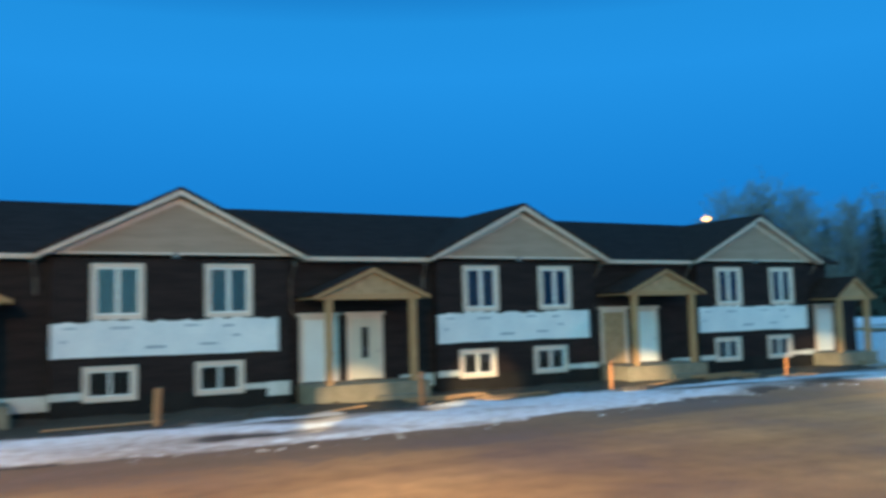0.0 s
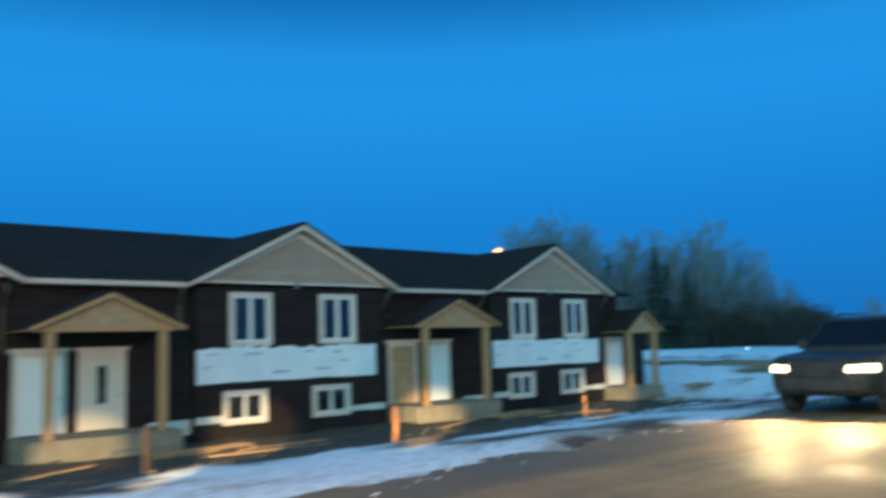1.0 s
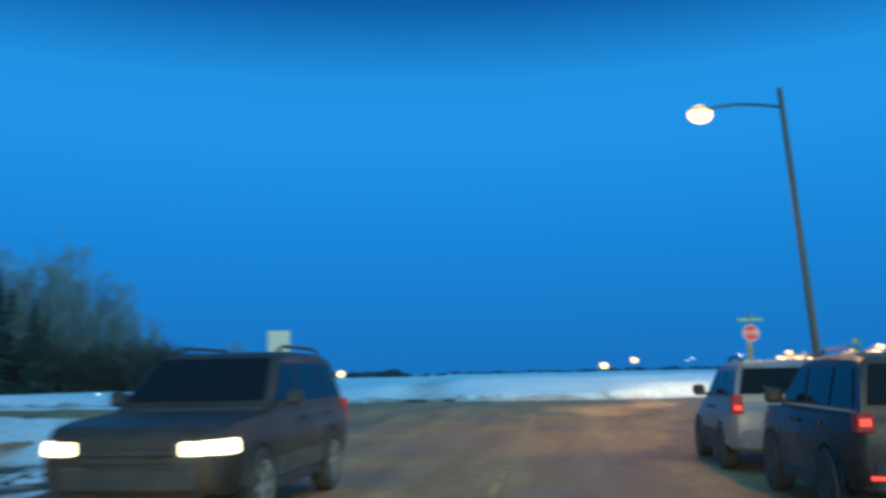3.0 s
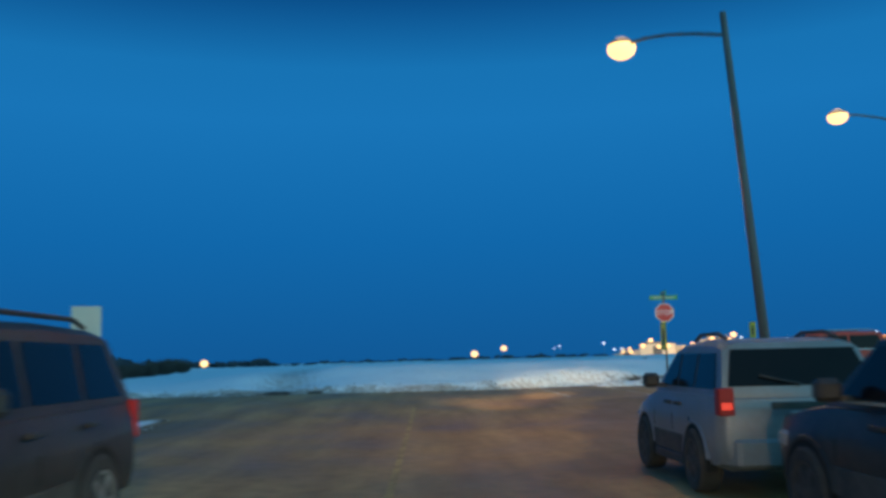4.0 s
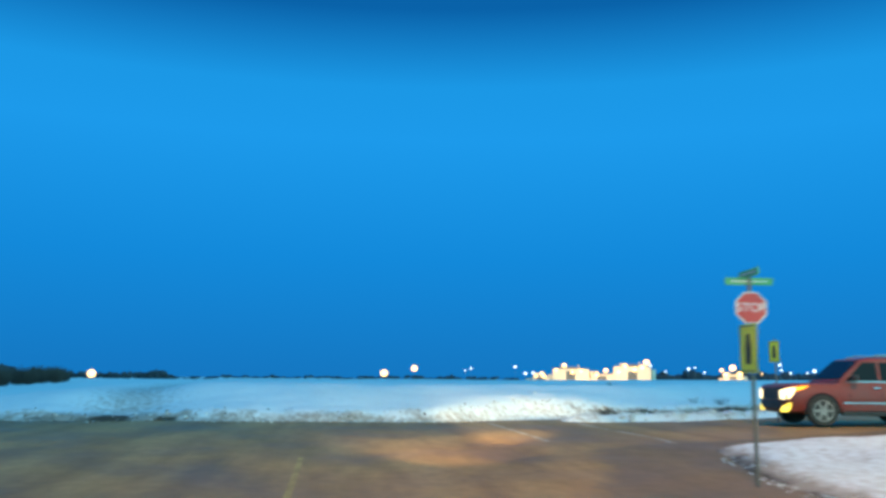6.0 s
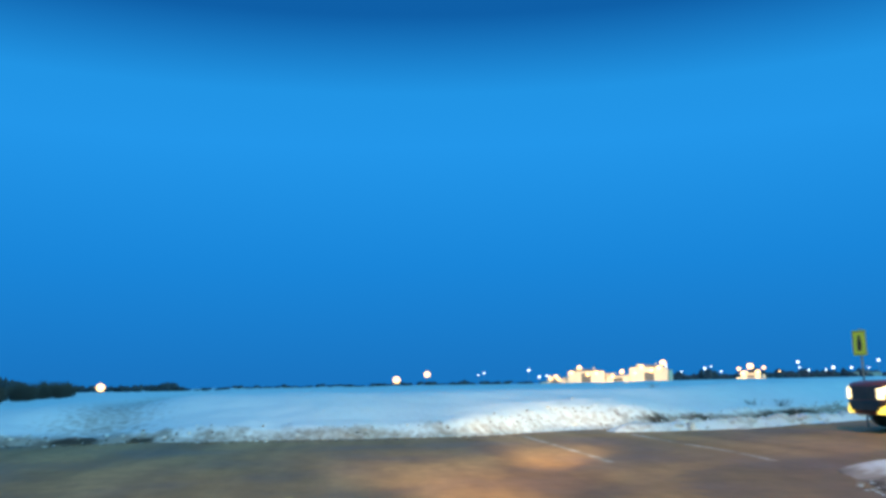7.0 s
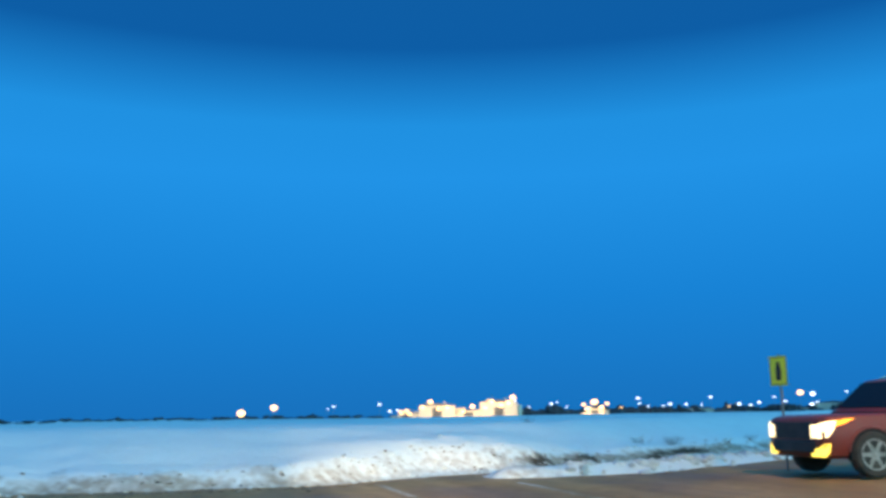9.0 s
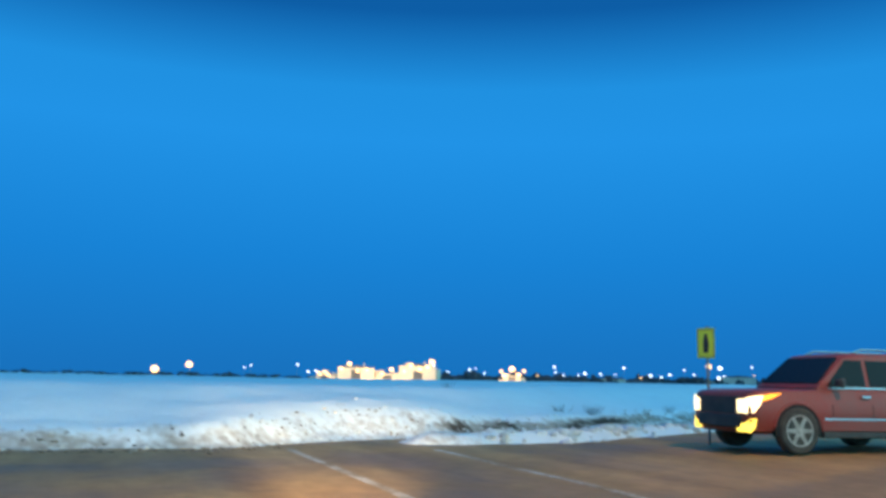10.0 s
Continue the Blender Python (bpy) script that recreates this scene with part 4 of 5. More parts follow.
for az, el, s in ((99.0, 0.75, 0.5), (98.6, 0.62, 0.4), (102.0, 0.89, 0.7), (102.7, 0.44, 0.7), (103.2, 0.5, 0.6), (111.0, 1.03, 0.6), (113.4, 0.82, 0.7), (114.4, 0.6, 0.5), (119.0, 1.11, 0.7), (119.6, 0.6, 0.5), (121.0, 0.73, 0.8), (122.0, 0.7, 0.6), (123.5, 1.12, 0.7), (125.2, 0.67, 0.8), (126.4, 0.75, 0.7), (127.3, 1.06, 0.5), (129.5, 1.22, 1.2), (129.4, 0.6, 0.9), (131.4, 1.32, 0.5), (132.6, 0.47, 0.8)):
    x, y = toward(az, 430)
    far_lamp(x, y, 1.5 + 430 * math.tan(radians(el)), s, M_FARWHITE, "small white lamp in the distant yard")
for az, el, s in ((103.8, 0.43, 1.3), (103.4, 0.40, 1.0), (115.5, 0.75, 1.0), (117.0, 0.8, 1.0), (128.8, 1.31, 1.5), (134.5, 0.7, 1.8)):
    x, y = toward(az, 400)
    far_lamp(x, y, 1.5 + 400 * math.tan(radians(el)), s, M_FARWARM, "warm lamp in the distant yard")

rng = random.Random(29)
for i in range(14):
    x, y = toward(110.4 + 1.75 * i + rng.uniform(-0.5, 0.5), 440)
    far_lamp(x, y, rng.uniform(4.2, 8.6), rng.uniform(0.35, 0.65), M_FARWHITE if i % 4 else M_FARWARM, "small lamp among the dark trees of the town")

M_PLANT = material("pale_metal_cladding", (0.62, 0.56, 0.46), 0.6, second=(0.5, 0.45, 0.37), scale=0.4, bump=0.2, bump_scale=2)
M_DARKROOF = material("dark_far_cladding", (0.09, 0.10, 0.12), 0.7, scale=0.5)


def shed(x, y, w, d, h, turn, mat, lamps, label, name="industrial_shed"):
    g = base(x, y) + snow_height(x, y) - 0.3
    s = empty(name, pose(x, y, g, 0, 0, turn), label, "building", "buildings beyond the field")
    part("wall", made(box, -w / 2, w / 2, -d / 2, d / 2, 0, h), mat, s, bevel=0.05)
    part("roof", made(prism, [(-w / 2 - 0.3, h), (w / 2 + 0.3, h), (0, h + 0.06 * w)], "y", -d / 2 - 0.3, d / 2 + 0.3), M_DARKROOF, s)
    part("door", made(box, -1.6, 1.6, -d / 2 - 0.06, -d / 2 - 0.005, 0.3, min(h - 0.5, 3.6)), M_DARKROOF, s)
    if mat is M_PLANT and lamps:
        part("annex", made(box, -w / 2 - 1.9, -w / 2 - 0.01, -d / 2 + 1.2, d / 2 - 2, 0, 0.55 * h), mat, s, bevel=0.05)
        part("silo", made(tube, (w / 2 + 1.0, -1, 0), (w / 2 + 1.0, -1, 0.82 * h), 0.9, 0.9, 16), mat, s)
        part("vent_stack", made(tube, (0.22 * w, 0, h), (0.22 * w, 0, h + 1.5), 0.35, 0.3, 10), mat, s)
        part("roof_hut", made(box, -0.32 * w, -0.12 * w, -2, 2, h - 0.1, h + 1.1), mat, s, bevel=0.05)
    # lamp balls larger than any lamp, with the glare built into their radius
    for lx, lz, r in lamps:
        bm = bmesh.new()
        ball(bm, (lx, -d / 2 - 0.5, lz), 0.62 * r, 0.85, 12, 8)
        part("flood_lamp", bm, M_FARWARM, s, smooth=True)


PX, PY = 318.0, -86.0
for along, w, h, lamps in ((-21, 6, 1.8, ((-1.5, 1.9, 0.9), (1.2, 1.7, 1.0))), (-10.5, 12.5, 4.4, ((-5.0, 3.8, 1.2), (-2.2, 5.6, 1.2), (0.6, 3.2, 1.0), (3.6, 3.6, 1.1))), (0.2, 7.5, 2.6, ((-1.8, 2.4, 1.0), (1.4, 4.0, 1.2))), (10.6, 12.5, 5.4, ((-4.6, 3.4, 1.1), (-2.4, 5.4, 1.2), (0.8, 4.2, 1.3), (3.4, 5.0, 1.5), (4.8, 6.8, 1.6)))):
    shed(PX - 0.28 * along, PY - 0.96 * along, w, 9, h, -106, M_PLANT, lamps, "floodlit pale industrial shed beyond the snowfield")
for az, w, h in ((112.2, 10, 3.0), (118.2, 14, 3.2), (120.4, 12, 3.0), (122.6, 16, 3.6), (124.4, 10, 3.0), (128.2, 18, 3.4), (130.6, 16, 5.5), (133.4, 18, 4.0)):
    x, y = toward(az, 450)
    shed(x, y, w, 10, h, -az, M_DARKROOF if w < 15 else M_PLANT, (), "dim low building in the distant town", "low_building")
x, y = toward(116.2, 385)
shed(x, y, 8, 8, 3.4, -116, M_PLANT, ((-3.0, 3.6, 1.3), (0, 6.4, 2.1), (3.0, 4.0, 1.4)), "floodlit shed beyond the snowfield")
# added spots without fixtures, brightening the shed walls in the small lamps' place
spot("plant_fill_spot", (PX - 26, PY + 8, 12), (PX, PY, 2), 52000, (1.0, 0.62, 0.27), 110, 0.5)
spot("plant_fill_spot", (x - 14, y + 9, 9), (x, y, 2), 22000, (1.0, 0.62, 0.27), 100, 0.4)


# ---- trees ----
M_BARK = material("grey_winter_bark", (0.16, 0.142, 0.132), 0.9, second=(0.105, 0.093, 0.087), scale=4, bump=0.4)
M_TWIG = material("bare_winter_twigs", (0.27, 0.255, 0.25), 0.9, scale=6)
M_NEEDLE = material("dark_spruce_needles", (0.035, 0.044, 0.036), 0.9, second=(0.055, 0.062, 0.05), scale=3)
M_SHRUB = material("brown_shrub_twigs", (0.075, 0.058, 0.048), 0.9, scale=5)


class Sticks:
    """Collects tapered three-sided sticks for one mesh."""
    def __init__(self):
        self.v, self.f = [], []

    def add(self, p, q, r, s):
        d = (q - p).normalized()
        u = d.orthogonal().normalized()
        w = d.cross(u)
        n = len(self.v)
        for c, k in ((p, r), (q, s)):
            for a in (0, 2.0944, 4.18879):
                self.v.append(c + k * (u * math.cos(a) + w * math.sin(a)))
        for i in range(3):
            j = (i + 1) % 3
            self.f.append((n + i, n + j, n + 3 + j, n + 3 + i))

    def mesh(self, name, mat):
        me = bpy.data.meshes.new(name)
        me.from_pydata(self.v, [], self.f)
        me.materials.append(mat)
        return me


def bare_tree(seed, h):
    """An upright leafless tree: trunk and limbs in one mesh, the haze of fine twigs in another."""
    r = random.Random(seed)
    limbs, twigs = Sticks(), Sticks()

    def jog(k):
        return Vector((r.uniform(-k, k), r.uniform(-k, k), r.uniform(-k, k)))
    p, d, n = Vector((0, 0, -0.3)), Vector((0, 0, 1)), 9
    spine = [p]
    for i in range(n):
        q = p + d * (h * 0.9 / n)
        limbs.add(p, q, h * 0.016 * (1 - i / n) + 0.012, h * 0.016 * (1 - (i + 1) / n) + 0.012)
        d, p = (d + jog(0.12) + Vector((0, 0, 0.1))).normalized(), q
        spine.append(q)
    for k in range(44):
        t = 0.14 + 0.84 * (k + r.random()) / 44
        i = min(n - 1, int(t * n))
        foot = spine[i].lerp(spine[i + 1], t * n - i)
        a = r.uniform(0, 6.2832)
        d = Vector((math.cos(a), math.sin(a), r.uniform(0.55, 1.6))).normalized()
        long = h * (0.36 - 0.24 * t) * r.uniform(0.6, 1.25)
        mid = foot + d * long * 0.5
        tip = mid + (d + jog(0.35) + Vector((0, 0, 0.25))).normalized() * long * 0.5
        rad = 0.0035 * h * (1.15 - t)
        limbs.add(foot, mid, rad, rad * 0.7), limbs.add(mid, tip, rad * 0.7, rad * 0.3)
        for _ in range(9):
            u = r.random()
            m = foot.lerp(mid, 2 * u) if u < 0.5 else mid.lerp(tip, 2 * u - 1)
            e = m + (d * 0.8 + jog(0.9)).normalized() * long * r.uniform(0.2, 0.45)
            twigs.add(m, e, 0.013, 0.008)
            for _ in range(3):
                f = m.lerp(e, r.uniform(0.25, 1))
                twigs.add(f, f + (d * 0.6 + jog(1.0)).normalized() * long * r.uniform(0.08, 0.24), 0.0105, 0.0065)
    return limbs.mesh("trunk", M_BARK), twigs.mesh("crown", M_TWIG)


def spruce(seed, h):
    r = random.Random(seed)
    trunk, crown = Sticks(), Sticks()
    trunk.add(Vector((0, 0, -0.2)), Vector((0, 0, h)), h * 0.018, 0.02)
    z = 0.08 * h
    while z < h * 0.985:
        reach = (1 - z / h) ** 0.85 * h * 0.21 * r.uniform(0.7, 1.15) + 0.08
        for i in range(11):
            a = r.uniform(0, 6.283)
            rr = reach * r.uniform(0.55, 1.1)
            tip = Vector((rr * math.cos(a), rr * math.sin(a), z - rr * 0.35 + r.uniform(-0.1, 0.15)))
            foot = Vector((0, 0, z))
            crown.add(foot, tip, 0.10, 0.02)
            for t in (0.35, 0.6, 0.85):
                m = foot.lerp(tip, t)
                for s in (-1, 1):
                    e = m + Vector((-math.sin(a) * s, math.cos(a) * s, -0.35)) * rr * 0.33 * (1.15 - t)
                    crown.add(m, e, 0.09, 0.03)
        z += h * 0.028
    return trunk.mesh("trunk", M_BARK), crown.mesh("crown", M_NEEDLE)


def shrub(seed, h):
    r = random.Random(seed)
    stems, twigs = Sticks(), Sticks()
    for i in range(46):
        a, o = r.uniform(0, 6.283), r.uniform(0, 0.9)
        p = Vector((o * math.cos(a), o * math.sin(a), -0.1))
        d = Vector((math.cos(a) * 0.6 * r.random(), math.sin(a) * 0.6 * r.random(), 1)).normalized()
        q = p + d * h * r.uniform(0.5, 1.0)
        stems.add(p, q, 0.03, 0.012)
        for j in range(14):
            m = p.lerp(q, r.uniform(0.15, 1))
            e = m + Vector((r.uniform(-1, 1), r.uniform(-1, 1), r.uniform(0, 1))) * 0.33 * h * r.uniform(0.3, 1)
            twigs.add(m, e, 0.016, 0.007)
            for _ in range(2):
                twigs.add(m.lerp(e, 0.5), e + Vector((r.uniform(-1, 1), r.uniform(-1, 1), r.uniform(-0.3, 1))) * 0.12 * h, 0.012, 0.006)
    return stems.mesh("stem", M_SHRUB), twigs.mesh("crown", M_SHRUB)


def plant(name, meshes, x, y, size, turn, label, category, group):
    t = empty(name, pose(x, y, base(x, y) + snow_height(x, y), 0, 0, turn) @ Matrix.Diagonal((size, size, size, 1)), label, category, group)
    for me in meshes:
        part(me.name.split(".")[0], me, None, t)


BARE = [bare_tree(s, 10.0) for s in (3, 8, 15)]
SPRUCE = [spruce(s, 9.0) for s in (2, 5)]
SHRUB = [shrub(s, 3.0) for s in (1, 6)]
tr = random.Random(9)
for i in range(60):
    az = 46.6 + 18.6 * (i + tr.uniform(-0.3, 0.3)) / 59
    crest = 16.0 - 2.2 * smooth(50.5, 52.5, az) - 8.4 * smooth(60.0, 65.4, az)
    x, y = toward(az, tr.uniform(84, 97), 2.6, 3.0)
    plant("bare_tree", BARE[i % 3], x, y, crest * tr.uniform(0.72, 1.0) / 10.0, 77 * i, "leafless deciduous tree behind the snowy lot", "tree", "bare trees")
for i, (az, d, h) in enumerate(((53.0, 86, 9.6), (54.3, 88, 9.4), (56.0, 82, 9.8), (56.7, 84, 8.6), (57.9, 82, 7.6), (58.5, 84, 6.0))):
    x, y = toward(az, d, 2.6, 3.0)
    plant("spruce_tree", SPRUCE[i % 2], x, y, h / 9.0, 50 * i, "dark conical spruce among bare trees", "tree", "spruces")
for i in range(12):
    x, y = toward(63.2 + 3.2 * (i + 0.5) / 12, 80 + 3 * tr.random(), 2.6, 3.0)
    plant("shrub", SHRUB[i % 2], x, y, 1.15 - 0.12 * abs(i - 5.5) / 2, 97 * i, "dense dark leafless thicket at the edge of the lot", "shrub", "shrubs below the trees")
for i in range(22):
    az = 52.0 + 0.66 * i
    x, y = toward(az, 84 + 6 * tr.random(), 2.6, 3.0)
    plant("shrub", SHRUB[i % 2], x, y, tr.uniform(0.95, 1.6) * (1.0 if az < 65 else 0.75), 63 * i, "tangled leafless shrub at the edge of the lot", "shrub", "shrubs below the trees")

for i in range(40):
    k = (i / 39) ** 1.5
    x, y = 77 + 120 * k + tr.uniform(-1.5, 1.5), 30 + 28 * k + tr.uniform(-1.5, 1.5)
    plant("shrub", SHRUB[i % 2], x, y, (0.34 + 0.03 * i if i < 5 else 0.34 + 0.5 * k) * tr.uniform(0.8, 1.2), 41 * i, "tangled leafless shrub at the far edge of the field", "shrub", "shrubs along the field")
for i, (x, y, h) in enumerate(((80, 32.5, 4.2), (83, 34.5, 4.8), (88, 36.0, 4.4))):
    plant("bare_tree", BARE[i % 3], x, y, h / 10.0, 120 * i, "small leafless tree at the edge of the field", "tree", "bare trees")


def far_woods(name, spans, d0, label):
    """A low ragged belt of distant trees: rounded and pointed clumps of uneven height with gaps."""
    r, verts, faces = random.Random(21), [], []
    for a0, a1, lo, hi, gap in spans:
        az = a0
        while az < a1:
            x, y = toward(az, d0 * r.uniform(0.95, 1.12))
            g = base(x, y) + snow_height(x, y)
            h = r.uniform(lo, hi) * (0.55 + 0.6 * (0.5 + noise.noise(Vector((az * 0.7, 3, 0)))))
            for _ in range(4):
                w, cz = r.uniform(0.9, 2.2), r.uniform(0.2, 0.72) * h
                px, py, k = x + r.uniform(-2, 2), y + r.uniform(-2, 2), len(verts)
                for a, b, c in ICO:
                    j = r.uniform(0.65, 1.2)
                    verts.append((px + w * j * a, py + w * j * b, g + cz + 0.42 * h * j * c))
                faces += [tuple(k + i for i in f) for f in ICO_F]
            az += r.uniform(0.04, gap)
    me = bpy.data.meshes.new(name)
    me.from_pydata(verts, [], faces)
    me.materials.append(M_FARTREE)
    tagged(new(name, me), label, "woods", kind="stuff")


M_FARTREE = material("distant_winter_woods", (0.035, 0.04, 0.05), 0.95, second=(0.06, 0.065, 0.08), scale=0.3, amount=0.8)
ICO = [(0, 0, 1)] + [(0.894 * math.cos(1.25664 * i), 0.894 * math.sin(1.25664 * i), 0.447) for i in range(5)] + [(0.894 * math.cos(1.25664 * i + 0.628), 0.894 * math.sin(1.25664 * i + 0.628), -0.447) for i in range(5)] + [(0, 0, -1)]
ICO_F = [(0, 1 + i, 1 + (i + 1) % 5) for i in range(5)] + [(1 + i, 6 + i, 1 + (i + 1) % 5) for i in range(5)] + [(1 + (i + 1) % 5, 6 + i, 6 + (i + 1) % 5) for i in range(5)] + [(11, 6 + (i + 1) % 5, 6 + i) for i in range(5)]
far_woods("distant_woods", ((58, 70, 4, 7.5, 0.14), (70, 79, 2.2, 4.8, 0.22), (79, 92, 0.8, 2.2, 0.7)), 430, "dark ragged belt of woods beyond the snowfield")
far_woods("distant_trees", ((92, 104, 1.0, 2.6, 0.7), (110.5, 136, 3.0, 6.5, 0.16)), 455, "dark trees among the lights of the distant town")


# ---- vehicles ----
def car_paint(name, colour, rough=0.42, metal=0.2):
    m = material(name, colour, rough, metal, second=tuple(0.55 * c + 0.05 * w for c, w in zip(colour, (1.0, 0.85, 0.7))), scale=1.3, amount=0.75, coat=0.10, spec=0.35)
    return m


M_TYRE = material("dusty_black_rubber", (0.03, 0.029, 0.028), 0.85, second=(0.07, 0.06, 0.05), scale=6, amount=0.8)
M_RIM = material("dirty_alloy", (0.42, 0.40, 0.375), 0.45, 0.4, second=(0.20, 0.18, 0.16), scale=5, amount=0.8)
# darker copy of the rim: shade over these wheels is put into the colour
M_DARKRIM = material("shaded_rim", (0.09, 0.082, 0.075), 0.7, 0.2, second=(0.045, 0.04, 0.035), scale=5, amount=0.9)
# near black: door joints, and wheel-well and rim shade put into the colour
M_HOLLOW = material("black_hollow_shade", (0.012, 0.012, 0.012), 0.9, scale=4)
# opaque near-black panes: the unlit cabin behind them is put into the colour
M_CARGLASS = material("dark_cabin_glass", (0.008, 0.009, 0.011), 0.12, scale=2)
M_CARGLASS.node_tree.nodes["Principled BSDF"].inputs["Specular IOR Level"].default_value = 0.16
M_CHROME = material("chrome_trim", (0.65, 0.65, 0.65), 0.18, 1.0, scale=3)
M_BLACKPLASTIC = material("black_bumper_plastic", (0.022, 0.022, 0.023), 0.6, second=(0.06, 0.055, 0.05), scale=3, amount=0.8, bump=0.2)
M_CLADDING = material("brown_black_plastic", (0.05, 0.045, 0.04), 0.8, second=(0.13, 0.105, 0.08), scale=2.5, amount=0.9, bump=0.2)
M_PLATE = material("pale_number_plate", (0.62, 0.62, 0.60), 0.5, scale=6)
M_TAIL = glow("red_tail_lamp", (0.45, 0.012, 0.01), 0.12)
M_BRAKE = glow("lit_red_lamp", (0.26, 0.008, 0.007), 0.10)
M_REDGLOW = glow("bulb_and_reflector_glow", (1.0, 0.07, 0.04), 0.9)
M_AMBERTAIL = glow("lit_amber_lamp", (1.0, 0.36, 0.03), 2.4)
M_HEAD = glow("headlamp_glow", (1.0, 0.82, 0.48), 4.5)
M_HEADDIM = glow("soft_headlamp_glow", (1.0, 0.80, 0.45), 2.2)
M_FOG = glow("yellow_fog_lamp", (1.0, 0.72, 0.10), 1.8)
M_CLEARLAMP = material("clear_lamp_cover", (0.5, 0.5, 0.5), 0.15, 0.3, scale=3)


def loft(bm, rings):
    vs = [[bm.verts.new(p) for p in r] for r in rings]
    n = len(vs[0])
    for a, b in zip(vs, vs[1:]):
        for i in range(n):
            bm.faces.new((a[i], a[(i + 1) % n], b[(i + 1) % n], b[i]))
    bm.faces.new(vs[0]), bm.faces.new(vs[-1][::-1])


def lathe(bm, profile, n=24, caps=True):
    """Turn (radius, y) pairs round the y axis."""
    rings = [[bm.verts.new((r * math.cos(6.283185 * i / n), y, r * math.sin(6.283185 * i / n))) for i in range(n)] for r, y in profile]
    for a, b in zip(rings, rings[1:]):
        for i in range(n):
            bm.faces.new((a[i], a[(i + 1) % n], b[(i + 1) % n], b[i]))
    if caps:
        bm.faces.new(rings[0]), bm.faces.new(rings[-1][::-1])


def soft(ob, angle=32):
    for f in ob.data.polygons:
        f.use_smooth = True
    ob.data.set_sharp_from_angle(angle=radians(angle))
    return ob


def wheel_meshes(r, w, rim_mat):
    tyre = mesh_of("tyre", made(lathe, [(r * 0.66, -w / 2 + 0.02), (r * 0.70, -w / 2), (r * 0.93, -w / 2), (r, -w / 2 + 0.03), (r, w / 2 - 0.03), (r * 0.93, w / 2), (r * 0.70, w / 2), (r * 0.66, w / 2 - 0.02)], 28), M_TYRE)
    # near-black disc behind the spokes: the hollow's shade painted in
    dish = mesh_of("rim_back_disc", made(lathe, [(r * 0.64, w / 2 - 0.095), (r * 0.64, w / 2 - 0.11)], 28), M_HOLLOW)
    bm = bmesh.new()
    lathe(bm, [(r * 0.69, w / 2 - 0.001), (r * 0.62, w / 2 - 0.008), (r * 0.60, w / 2 - 0.06), (r * 0.68, w / 2 - 0.06)], 28, False)
    lathe(bm, [(r * 0.14, w / 2 - 0.09), (r * 0.14, w / 2 - 0.015), (r * 0.08, w / 2 - 0.004)], 14)
    for k in range(6):
        a = 6.283185 * k / 6
        d, t = Vector((math.cos(a), 0, math.sin(a))), Vector((-math.sin(a), 0, math.cos(a)))
        ps = []
        for y in (w / 2 - 0.012, w / 2 - 0.07):
            for rr, tt in ((0.06, 0.045), (0.62 * r, 0.03), (0.62 * r, -0.03), (0.06, -0.045)):
                ps.append(bm.verts.new(d * rr + t * tt + Vector((0, y, 0))))
        for f in ((0, 1, 2, 3), (7, 6, 5, 4), (0, 4, 5, 1), (1, 5, 6, 2), (2, 6, 7, 3), (3, 7, 4, 0)):
            bm.faces.new([ps[i] for i in f])
    return tyre, mesh_of("rim", bm, rim_mat), dish


